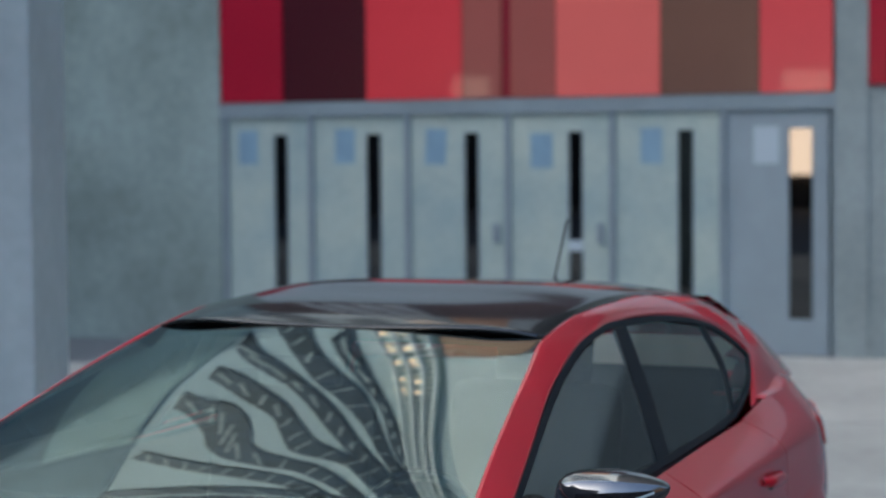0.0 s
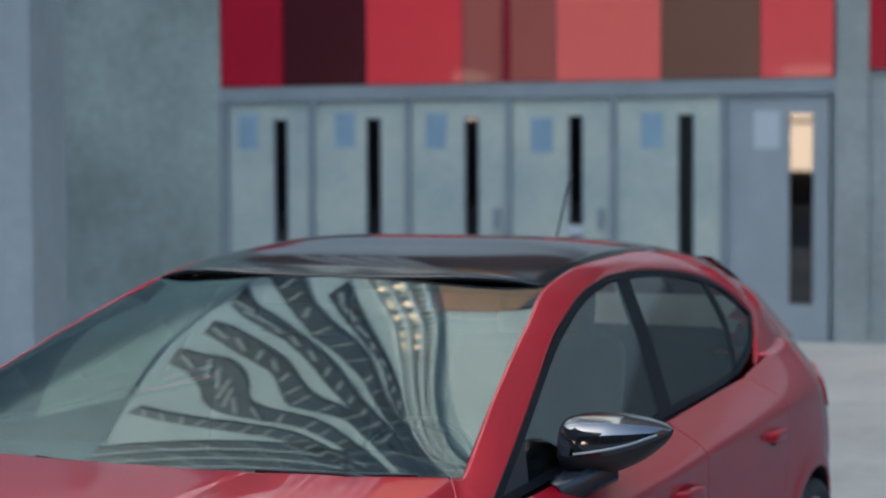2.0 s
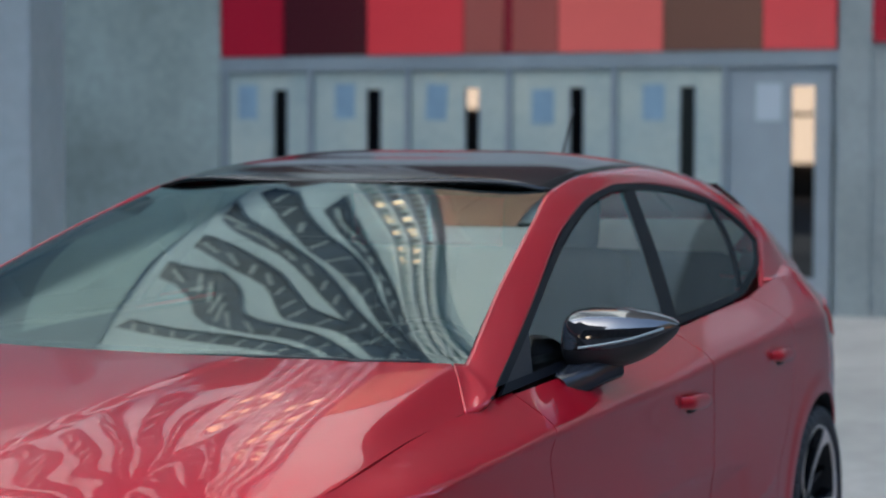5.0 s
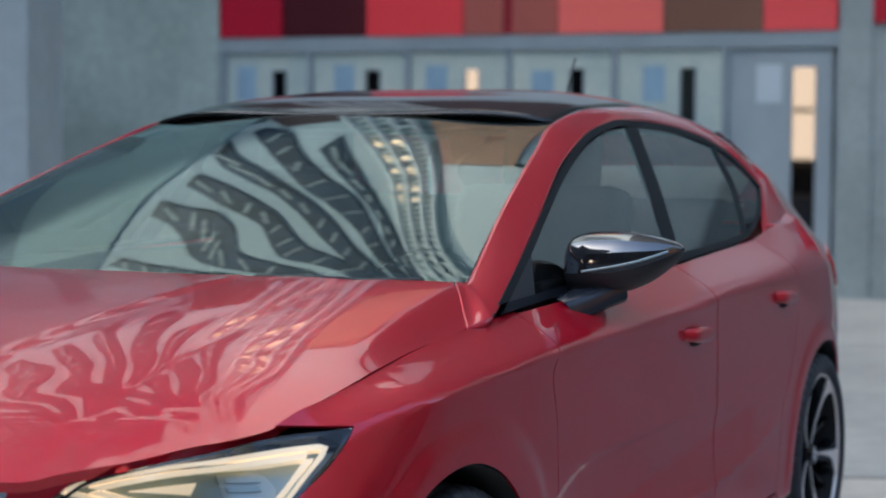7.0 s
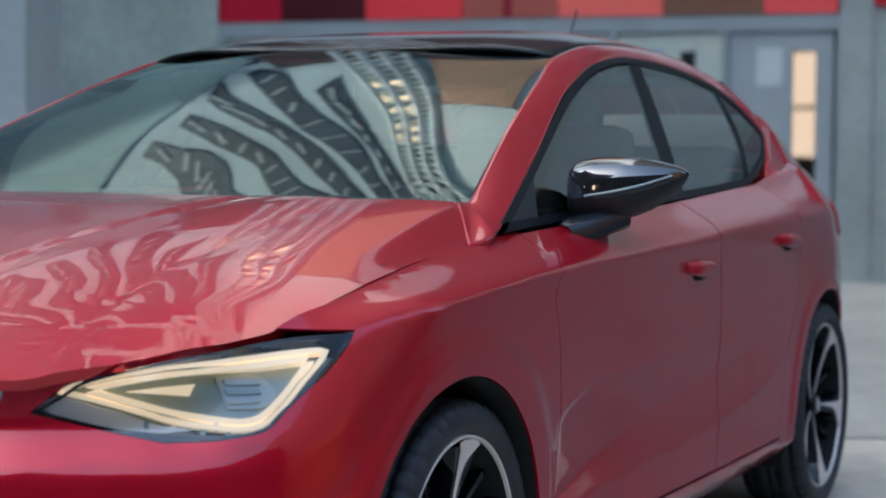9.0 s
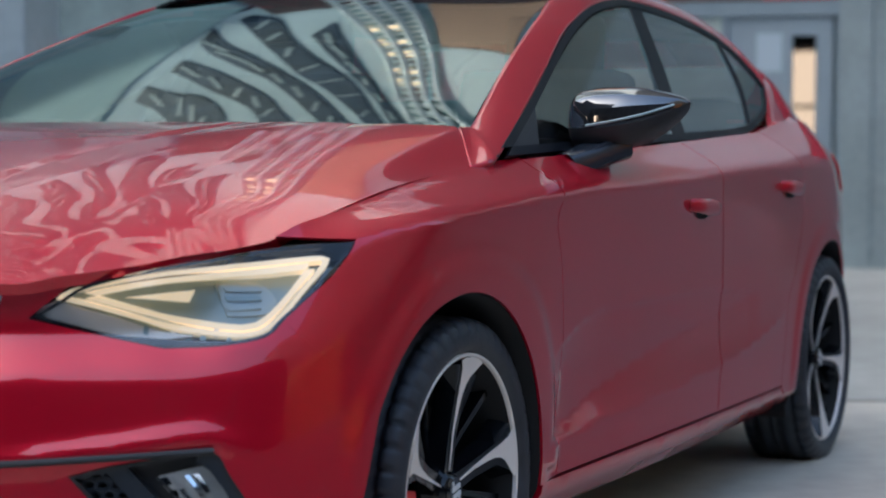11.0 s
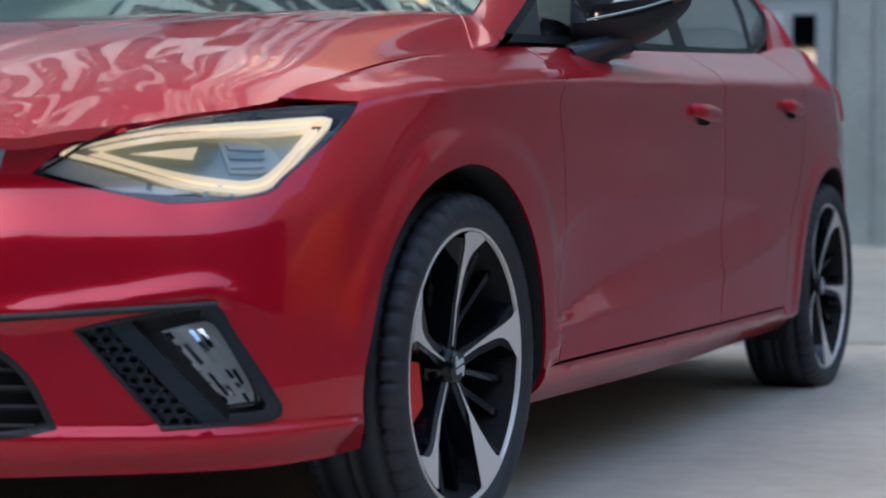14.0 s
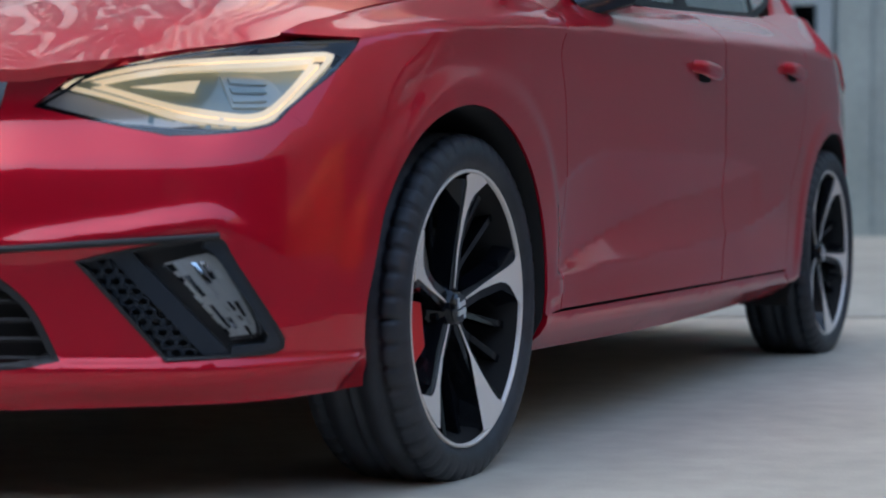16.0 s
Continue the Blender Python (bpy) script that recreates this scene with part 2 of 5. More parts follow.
FLANGE = pchip([(-10, .384), (30, .384), (55, .384), (70, .393), (102, .406), (125, .432), (140, .440), (154, .436), (190, .43)])


def ease(t):
    t = np.clip(t, 0, 1)
    return t * t * (3 - 2 * t)


def flank(s, z):
    """A point of the painted body between the sill and the waist, on the car's left."""
    s, z = np.asarray(s, float), np.asarray(z, float)
    x, y = _px(s), _py(s)
    e = .004
    tx, ty = _px(s + e) - _px(s - e), _py(s + e) - _py(s - e)
    n = np.hypot(tx, ty) + 1e-9
    nx, ny = ty / n, -tx / n          # towards the inside
    zs = np.stack([f(s) for f in LINES_Z])
    ins = np.stack([f(s) for f in LINES_I])
    zc = np.clip(z, zs[0], zs[-1] - 1e-6)
    out = np.zeros_like(zc)
    # monotone cubic in z through the six lines
    h = np.diff(zs, axis=0)
    d = np.diff(ins, axis=0) / h
    m = np.zeros_like(zs)
    m[0], m[-1] = d[0], d[-1]
    for i in range(1, 5):
        same = d[i - 1] * d[i] > 0
        w1, w2 = 2 * h[i] + h[i - 1], h[i] + 2 * h[i - 1]
        m[i] = np.where(same, (w1 + w2) / (w1 / np.where(same, d[i - 1], 1) + w2 / np.where(same, d[i], 1)), 0)
    for i in range(5):
        t = (zc - zs[i]) / h[i]
        v = ((1 + 2 * t) * (1 - t) ** 2 * ins[i] + t * (1 - t) ** 2 * h[i] * m[i] + t * t * (3 - 2 * t) * ins[i + 1] + t * t * (t - 1) * h[i] * m[i + 1])
        out = np.where((t >= 0) & (t <= 1), v, out)
    out = out + np.maximum(z - zs[-1], 0) * 1.2
    # raised lip over the fog lamp bay
    k = np.clip((s - .53) / .14, 0, 1) * np.clip((1.05 - s) / .2, 0, 1)
    out = out - .009 * k * k * (3 - 2 * k) * np.exp(-((z - LIP_Z(s)) / .019) ** 2)
    # pressed creases of the doors: a dart that sinks below its upper edge and comes back out to the lower crease
    top, dart, low = DOOR_TOP(s), DOOR_DART(s), DOOR_LOW(s)
    k = ease((-.33 - s) / .12) * ease((s + 1.80) / .12)
    wide = np.maximum(top - dart, .001)
    deep = .105 * wide * np.where(z > dart, np.clip((top - z) / wide, 0, 1), np.clip((z - low) / np.maximum(dart - low, .004), 0, 1))
    out = out + k * (deep + .0024 * ease((top - z + .006) / .018) * ease((z - low) / .06))
    k = ease((-.44 - s) / .2) * ease((s + 2.1) / .2)
    out = out - .0050 * k * np.exp(-np.abs(z - low) / .022)
    # shoulder crease from the headlight over the wing into the doors
    k = ease((.26 - s) / .35) * ease((s + 1.65) / .5)
    out = out - .0070 * k * np.exp(-np.abs(z - LINES_Z[4](s) + .003) / .028)
    # fold across the bumper under the headlight, and the lip along its foot
    k = ease((s - .44) / .12)
    out = out - .0012 * k * np.exp(-np.abs(z - BUMPER_FOLD(s)) / .007)
    out = out - .009 * ease((s - .36) / .03) * ease((.266 - z) / .010)
    # flat flanges round the wheel arches, with a soft step to the body
    for ax in (0.045, -2.505):
        r = np.hypot(x - ax, z - .305)
        way = np.degrees(np.arctan2(z - .305, (x - ax) if ax > 0 else (ax - x)))
        edge = FLANGE(way) if ax > 0 else np.full_like(r, .392)
        out = out - .006 * ease((edge - r) / .050 + .5) * np.clip((z - .22) / .1, 0, 1)
    return np.stack([x + nx * out, y + ny * out, z], -1)


def glass_y(x, z):
    d = np.asarray(z, float) - .88
    return .787 - .56 * d + .13 * d * d - .03 * np.maximum(0, -2.2 - np.asarray(x, float))


def greenhouse(x, z):
    return np.stack([np.asarray(x, float), glass_y(x, z), np.asarray(z, float)], -1)


bonnet_mid = pchip([(-.4, .952), (-.25, .941), (0, .917), (.25, .879), (.45, .830), (.6, .779), (.72, .726), (.8, .688), (.86, .65)])
_front = [(.457, .672, .730), (.499, .634, .720), (.528, .609, .713), (.60, .559, .699), (.643, .534, .690), (.70, .452, .686), (.76, .3, .685), (.83, .12, .682)]
_es = np.linspace(-.42, .46, 45)
_e = flank(_es, LINES_Z[5](_es) - .002)
# the edge between bonnet and wing is one even sweep
_ex, _ez = np.concatenate([_e[:, 0], [f[0] for f in _front[:5]]]), np.concatenate([_e[:, 2], [f[2] for f in _front[:5]]])
EDGE_C = np.polyfit(_ex, _ez, 3)
_old_waist = LINES_Z[5]
_waist = pchip([(u, float(np.polyval(EDGE_C, q)) + .002) for u, q in zip(_es[::2], _e[::2, 0])])


def new_waist(s):
    k = ease((np.asarray(s, float) - .34) / .12)
    k = np.maximum(k, ease((-.34 - np.asarray(s, float)) / .10))
    return _waist(s) * (1 - k) + _old_waist(s) * k


LINES_Z[5] = new_waist
_e = flank(_es, LINES_Z[5](_es) - .002)
bonnet_edge_y = pchip([(q[0], q[1]) for q in _e[::2]] + [(q[0], q[1]) for q in _front])
bonnet_edge_z = pchip([(q[0], q[2]) for q in _e[::2]] + [(q[0], q[2]) for q in _front])
bonnet_rib = pchip([(-.4, .32), (-.12, .288), (.01, .27), (.16, .249), (.424, .204), (.8, .15)])


# how the bonnet falls away to its sides: a dome, a fold, and a flank that steepens to the edge
_fall_d = np.arange(-.60, .42, .002)
_fall = np.where(_fall_d < 0, .34 * np.clip((_fall_d + .46) / .46, 0, 1) ** 3.0, .10 + .36 * np.clip(_fall_d / .25, 0, 1.4) ** 1.3)
_w = np.exp(-np.linspace(-2.5, 2.5, 13) ** 2 / 2)
_fall = np.convolve(np.pad(_fall, 6, mode="edge"), _w / _w.sum(), mode="valid")
_fall = np.cumsum(_fall) * .002


def bonnet_fall(x, a):
    fold = .50 - .06 * np.asarray(x, float)
    return np.interp(a - fold, _fall_d, _fall) - np.interp(-fold, _fall_d, _fall)


BOW = .35   # lines of one height bow back towards the sides
_mx = np.linspace(-.42, .86, 65)
MID_C = np.polyfit(_mx, bonnet_mid(_mx), 5)
_ex = np.linspace(-.42, .66, 55)
_ea = bonnet_edge_y(_ex)
_need = np.polyval(MID_C, _ex + BOW * _ea ** 2) - bonnet_edge_z(_ex)
FALL_C = np.polyfit(_ex, _need / bonnet_fall(_ex, _ea), 3, w=bonnet_fall(_ex, _ea))
SIDE_C = np.polyfit(_ex, _ea, 4)
# the outer part settles on the edge of the wing
TRIM_C = np.polyfit(_ex, np.polyval(FALL_C, np.minimum(_ex, .46)) * bonnet_fall(_ex, _ea) - _need, 5)


def bonnet(x, y):
    x, y = np.asarray(x, float), np.asarray(y, float)
    a = np.abs(y)
    rib = np.clip((bonnet_rib(x) + .02 - a) / .04, 0, 1)
    z = np.polyval(MID_C, np.clip(x + BOW * a * a, -.42, .90)) - np.polyval(FALL_C, np.minimum(x, .46)) * bonnet_fall(x, a) + .003 * rib * rib * (3 - 2 * rib)
    z = z + np.polyval(TRIM_C, np.clip(x, -.42, .66)) * (1 - .5 * ease((x - .52) / .12)) * ease((a - np.polyval(SIDE_C, np.clip(x, -.42, .70))) / .18 + 1)
    # the corner by the foot of the windscreen pillar stands up
    z = z + .036 * ease((.22 - x) / .56) * ease((a - .18) / .52) * (1 - ease((a - .690) / .085))
    return np.stack([x, y, z], -1)


def ws_base_x(y):
    return -.197 - .30 * y * y


def ws_base_z(y):
    return .893 + .064 * y * y


def ws_head_x(y):
    return -1.125 - .275 * y * y


def ws_head_z(y):
    return 1.266 - .06 * y * y


def windscreen(u, w):
    """u across from -1 to 1, w up from 0 to 1."""
    u, w = np.asarray(u, float), np.asarray(w, float)
    yb, yh = .705 * u, .543 * u
    b = np.stack([ws_base_x(abs(yb)), yb, ws_base_z(abs(yb))], -1)
    t = np.stack([ws_head_x(abs(yh)), yh, ws_head_z(abs(yh))], -1)
    p = b + (t - b) * w[..., None]
    k = 4 * w * (1 - w) * (1 - .4 * np.abs(u) ** 6)
    p[..., 0] += .012 * k
    p[..., 2] += .026 * k
    return p


def link(name, verts, faces, mat, parent=None, label="", normals=None, smooth=True):
    me = bpy.data.meshes.new(name)
    me.from_pydata([tuple(map(float, v)) for v in verts], [], [tuple(map(int, f)) for f in faces])
    me.materials.append(mat)
    me.polygons.foreach_set("use_smooth", [smooth] * len(me.polygons))
    if normals is not None:
        me.normals_split_custom_set_from_vertices([tuple(map(float, n)) for n in normals])
    me.update()
    ob = new(name, me)
    if parent is not None:
        ob.parent = parent
    if label:
        tagged(ob, label)
    return ob


def part(name, bm, mat, parent=None, label="", smooth=False, bevel=0.0):
    if bevel:
        bmesh.ops.bevel(bm, geom=[e for e in bm.edges], offset=bevel, segments=2, affect="EDGES", profile=0.6)
    bmesh.ops.recalc_face_normals(bm, faces=bm.faces)
    me = bpy.data.meshes.new(name)
    bm.to_mesh(me)
    bm.free()
    me.materials.append(mat)
    me.polygons.foreach_set("use_smooth", [smooth] * len(me.polygons))
    ob = new(name, me)
    if parent is not None:
        ob.parent = parent
    if label:
        tagged(ob, label)
    return ob


def box(x0, y0, z0, x1, y1, z1, m=None):
    bm = bmesh.new()
    bmesh.ops.create_cube(bm, size=1)
    bmesh.ops.scale(bm, vec=(abs(x1 - x0), abs(y1 - y0), abs(z1 - z0)), verts=bm.verts)
    bmesh.ops.translate(bm, vec=((x0 + x1) / 2, (y0 + y1) / 2, (z0 + z1) / 2), verts=bm.verts)
    if m is not None:
        bmesh.ops.transform(bm, matrix=m, verts=bm.verts)
    return bm


def outline(pts, step=0.02, closed=True):
    """A dense line through pts; a third value of 1 marks a corner, the rest is rounded."""
    P = [np.array(p[:2], float) for p in pts]
    corner = [len(p) > 2 and p[2] for p in pts]
    n, out = len(P), []
    for i in range(n if closed else n - 1):
        a, b = P[i], P[(i + 1) % n]
        before = P[i - 1] if (closed or i > 0) and not corner[i] else a - (b - a)
        after = P[(i + 2) % n] if (closed or i + 2 < n) and not corner[(i + 1) % n] else b + (b - a)
        k = max(1, int(math.ceil(np.linalg.norm(b - a) / step)))
        for j in range(k):
            t = j / k
            m0, m1 = (b - before) / 2, (after - a) / 2
            out.append((2 * t ** 3 - 3 * t ** 2 + 1) * a + (t ** 3 - 2 * t ** 2 + t) * m0 + (-2 * t ** 3 + 3 * t ** 2) * b + (t ** 3 - t ** 2) * m1)
    if not closed:
        out.append(P[-1])
    return np.array(out)


def arc(cx, cz, r, a0, a1, n, rz=None):
    return [(cx + r * math.cos(radians(a0 + (a1 - a0) * i / n)), cz + (rz or r) * math.sin(radians(a0 + (a1 - a0) * i / n))) for i in range(n + 1)]


def inside(q, poly):
    x, y = q[:, 0][:, None], q[:, 1][:, None]
    x0, y0 = poly[:, 0][None], poly[:, 1][None]
    x1, y1 = np.roll(poly[:, 0], -1)[None], np.roll(poly[:, 1], -1)[None]
    cross = ((y0 > y) != (y1 > y)) & (x < (x1 - x0) * (y - y0) / (y1 - y0 + 1e-15) + x0)
    return cross.sum(1) % 2 == 1


def shrink(poly, d):
    """The closed line drawn inwards by d."""
    a, b = np.roll(poly, 1, 0), np.roll(poly, -1, 0)
    t = b - a
    n = np.stack([-t[:, 1], t[:, 0]], 1) / (np.linalg.norm(t, axis=1)[:, None] + 1e-12)
    area = np.sum(poly[:, 0] * np.roll(poly[:, 1], -1) - np.roll(poly[:, 0], -1) * poly[:, 1])
    return poly + n * d * (1 if area > 0 else -1)


def sheet(name, line, surf, mat, parent, step=0.03, gap=0.002, lip=0.012, side=1, holes=(), off=0.0, label="", out_from=(-1.2, 0, 0.45)):
    """A pressed panel: the part of a curved surface within an outline, with a turned-in rim."""
    from mathutils.geometry import delaunay_2d_cdt
    line = shrink(line, gap) if gap else line
    loops = [line] + list(holes)
    lo, hi = line.min(0), line.max(0)
    gx, gy = np.meshgrid(np.arange(lo[0], hi[0], step), np.arange(lo[1], hi[1], step))
    g = np.stack([gx.ravel() + 0.31 * step, gy.ravel() + 0.37 * step], 1)
    keep = inside(g, line)
    for h in holes:
        keep &= ~inside(g, h)
    g = g[keep]
    edge_pts = np.concatenate(loops)
    if len(g):
        far = np.concatenate([np.min(np.hypot(q[:, None, 0] - edge_pts[None, :, 0], q[:, None, 1] - edge_pts[None, :, 1]), axis=1) for q in np.array_split(g, max(1, len(g) // 400))])
        g = g[far > 0.45 * step]
    edges, base = [], 0
    for l in loops:
        edges += [(base + i, base + (i + 1) % len(l)) for i in range(len(l))]
        base += len(l)
    pts = np.concatenate([edge_pts, g]) if len(g) else edge_pts
    vs, _, fs, ov, *_ = delaunay_2d_cdt([Vector(p) for p in pts], edges, [], 0, 1e-7)
    vs = np.array([tuple(v) for v in vs])
    fs = np.array([tuple(f) for f in fs])
    cen = vs[fs].mean(1)
    ok = inside(cen, line)
    for h in holes:
        ok &= ~inside(cen, h)
    fs = fs[ok]
    a, b = vs[:, 0], vs[:, 1]
    p, e = surf(a, b), 0.004
    n = np.cross(surf(a + e, b) - surf(a - e, b), surf(a, b + e) - surf(a, b - e))
    n /= np.linalg.norm(n, axis=1)[:, None] + 1e-12
    if np.mean(np.sum(n * (p - np.array(out_from)), 1)) < 0:
        n = -n
    p = p + n * off
    tri = p[fs]
    fn = np.cross(tri[:, 1] - tri[:, 0], tri[:, 2] - tri[:, 0])
    flip = np.sum(fn * n[fs].mean(1), 1) < 0
    fs[flip] = fs[flip][:, ::-1]
    V, N, Fc = list(p), list(n), [tuple(f) for f in fs]
    if lip:
        count = {}
        for f in Fc:
            for i in range(3):
                count[(f[i], f[(i + 1) % 3])] = 1
        rim = [k for k in count if (k[1], k[0]) not in count]
        for i, j in rim:
            t = p[j] - p[i]
            w = np.cross(t, n[i])
            w /= np.linalg.norm(w) + 1e-12
            k = len(V)
            V += [p[i], p[j], p[j] - n[j] * lip, p[i] - n[i] * lip]
            N += [w, w, w, w]
            Fc.append((k + 1, k, k + 3, k + 2))
    V, N = np.array(V), np.array(N)
    if side < 0:
        V, N = V * (1, -1, 1), N * (1, -1, 1)
        Fc = [f[::-1] for f in Fc]
    return link(name, V, Fc, mat, parent, label, normals=N)


def loft(name, rows, mat, parent, label="", side=1, closed=False, out_from=None, thick=0.0):
    """A skin over rows of points."""
    R = np.array(rows, float)
    a, b = R.shape[:2]
    idx = lambda i, j: i * b + (j % b)
    faces = [(idx(i, j), idx(i, j + 1), idx(i + 1, j + 1), idx(i + 1, j)) for i in range(a - 1) for j in range(b if closed else b - 1)]
    V = R.reshape(-1, 3)
    if out_from is not None:
        f = np.array(faces)
        fn = np.cross(V[f[:, 1]] - V[f[:, 0]], V[f[:, 3]] - V[f[:, 0]])
        if np.sum(fn * (V[f].mean(1) - np.array(out_from))) < 0:
            faces = [q[::-1] for q in faces]
    if side < 0:
        V = V * (1, -1, 1)
        faces = [q[::-1] for q in faces]
    ob = link(name, V, faces, mat, parent, label)
    if thick:
        mod = ob.modifiers.new("thickness", "SOLIDIFY")
        mod.thickness, mod.offset = thick, -1
    return ob


def revolve(profile, n=64, axis="Y"):
    """profile: (offset along the axis, radius) -> bmesh turned round Y."""
    bm = bmesh.new()
    rings = []
    for o, r in profile:
        rings.append([bm.verts.new((r * math.cos(2 * math.pi * k / n), o, r * math.sin(2 * math.pi * k / n))) for k in range(n)])
    for A, B in zip(rings, rings[1:]):
        for k in range(n):
            bm.faces.new((A[k], A[(k + 1) % n], B[(k + 1) % n], B[k]))
    return bm


def tube(name, pts, radius, mat, parent, label=""):
    cu = bpy.data.curves.new(name, "CURVE")
    cu.dimensions, cu.bevel_depth, cu.bevel_resolution = "3D", radius, 3
    sp = cu.splines.new("POLY")
    sp.points.add(len(pts) - 1)
    for q, p in zip(sp.points, pts):
        q.co = (*map(float, p), 1)
    cu.materials.append(mat)
    me = bpy.data.meshes.new_from_object(new("tmp", cu))
    tmp = bpy.data.objects["tmp"]
    bpy.data.objects.remove(tmp)
    me.name = name
    me.polygons.foreach_set("use_smooth", [True] * len(me.polygons))
    ob = new(name, me)
    ob.parent = parent
    if label:
        tagged(ob, label)
    return ob


# ---- the car ----
FW, CAR_AT = (-0.4278, -0.9039), (-0.7193, 3.8593)
car = new("car")
car.matrix_world = Matrix(((FW[0], -FW[1], 0, CAR_AT[0]), (FW[1], FW[0], 0, CAR_AT[1]), (0, 0, 1, 0), (0, 0, 0, 1)))
tagged(car, "glossy red five-door hatchback with a black roof, parked on pale concrete", "car")


def nose(s, z):
    """The flank carried on over the middle of the nose to the other side."""
    s = np.asarray(s, float)
    far = s > S_NOSE
    p = flank(np.where(far, 2 * S_NOSE - s, s), z)
    p[..., 1] = np.where(far, -p[..., 1], p[..., 1])
    return p


def nose_of(pts):
    """The outline and its mirror image across the middle of the nose, as one line."""
    return pts + [(2 * S_NOSE - p[0], *p[1:]) for p in reversed(pts)]


ARCH_F, ARCH_R, ARCH_RAD = (0.045, 0.305), (-2.505, 0.305), 0.345
HEADLIGHT = [(0.9042, 0.6331, 1), (0.8544, 0.6612), (0.8155, 0.6842), (0.7036, 0.7115), (0.582, 0.729), (0.46, 0.738), (0.325, 0.746, 1), (0.408, 0.688), (0.5078, 0.6288), (0.5418, 0.6058), (0.6172, 0.5939), (0.7024, 0.5901, 1), (0.7851, 0.6058)]
FOG = [(.837, .408, 1), (.782, .422), (.70, .436), (.645, .444), (.622, .437), (.602, .402), (.530, .294), (.531, .279), (.545, .272), (.622, .266), (.707, .262, 1)]
WINDOW = [(-.277, .874, 1), (-0.563, 0.978), (-0.75, 1.051), (-1.007, 1.152), (-1.239, 1.222), (-1.434, 1.254), (-1.581, 1.262), (-1.953, 1.248), (-2.278, 1.204), (-2.455, 1.143), (-2.553, 1.085, 1), (-2.427, 1.017), (-2.209, 0.966), (-2.032, 0.944), (-1.499, 0.92), (-0.925, 0.9)]
hl_line, fog_line = outline(HEADLIGHT), outline(FOG)

for side in (1, -1):
    lab = lambda t: t
    # front wing
    wing = [(-.385, .283, 1), (-.405, .36), (-.415, .46), (-.405, .57), (-.385, .675), (-.352, .76), (-.375, .81), (-.40, .8745, 1)] + [(x, float(LINES_Z[5](x)) - .0015) for x in (-.33, -.26, -.19, -.1, 0, .08, .15, .21, .268, .32, .36, .40)] + [(.46, .751, 1), (.325, .746, 1)]
    wing += [(.408, .688), (.508, .629), (.50, .62, 1), (.43, .56), (.347, .468, 1)] + [p for p in arc(*ARCH_F, ARCH_RAD, 31, 184, 26)] + [(-.305, .275, 1)]
    sheet("front_wing", outline(wing, step=.012), flank, M_PAINT, car, side=side, gap=0.0, lip=0.005, step=.011)
    # doors
    fdoor = [(-.385, .2810, 1), (-.405, .36), (-.415, .46), (-.405, .57), (-.385, .675), (-.352, .76), (-.375, .81), (-.40, .8745, 1), (-.9, .8965), (-1.38, .9175, 1), (-1.40, .80), (-1.445, .68), (-1.462, .56), (-1.455, .43), (-1.425, .2815, 1)]
    fd = sheet("front_door", outline(fdoor), flank, M_PAINT, car, side=side, gap=0.0027, lip=0.02, step=.013)
    rdoor = [(-1.425, .2815, 1), (-1.455, .43), (-1.462, .56), (-1.445, .68), (-1.40, .80), (-1.38, .9175, 1), (-1.95, .945), (-2.10, .953, 1), (-2.18, .88), (-2.20, .74), (-2.14, .60), (-2.05, .50), (-2.03, .40), (-2.01, .2825, 1)]
    rd = sheet("rear_door", outline(rdoor), flank, M_PAINT, car, side=side, gap=0.0024, lip=0.02, step=.013)
    # rear quarter
    quarter = [(-2.01, .29, 1), (-2.03, .40), (-2.05, .50), (-2.14, .60), (-2.20, .74), (-2.18, .88), (-2.10, .953, 1), (-2.40, .984), (-2.8, .984), (-3.2, .97, 1), (-3.25, .60, 1), (-2.95, .55, 1)]
    quarter += [p for p in arc(*ARCH_R, ARCH_RAD, 134, -8, 24)] + [(-2.10, .245, 1), (-2.04, .262, 1)]
    sheet("rear_quarter", outline(quarter, step=.014), flank, M_PAINT, car, side=side, gap=0.0, lip=0.005, step=.014)
    rb = [(-2.86, .23, 1), (-2.845, .36), (-2.80, .475), (-2.745, .552, 1), (-2.95, .55), (-3.25, .60, 1), (S_TAIL, .60, 1), (S_TAIL, .23, 1)]
    sheet("rear_bumper", outline(rb), flank, M_PAINT, car, side=side, gap=0.0, lip=0.02, step=.05)
    tg = [(-3.25, .60, 1), (-3.2, .97, 1), (S_TAIL, .97, 1), (S_TAIL, .60, 1)]
    sheet("tailgate", outline(tg), flank, M_PAINT, car, side=side, gap=0.001, lip=0.02, step=.05)
    # sill
    sill = [(-.30, .205, 1), (-.312, .2786, 1), (-1.0, .2792, 1), (-1.6, .2798, 1), (-2.02, .2805, 1), (-2.10, .25), (-2.06, .215, 1), (-1.2, .196)]
    sheet("sill", outline(sill), flank, M_PAINT, car, side=side, gap=0.001, lip=0.03)
    # tail lamp
    tl = [(-2.74, .885, 1), (-2.98, .905, 1), (-3.2, .90, 1), (-3.2, .77, 1), (-2.93, .765, 1), (-2.80, .80)]
    sheet("tail_lamp", outline(tl), flank, M_TAIL, car, side=side, gap=0.0, off=0.006, lip=0.02, label="red tail lamp lens")
    # wheel housings
    for c in (ARCH_F, ARCH_R):
        rows = []
        for depth in (0, .06, .16, .31):
            row = []
            for a in np.linspace(math.pi * (-.02 if c[0] > 0 else -.12), math.pi * 1.12, 40):
                hx, hz = c[0] + (ARCH_RAD + .002) * math.cos(a), c[1] + (ARCH_RAD + .002) * math.sin(a)
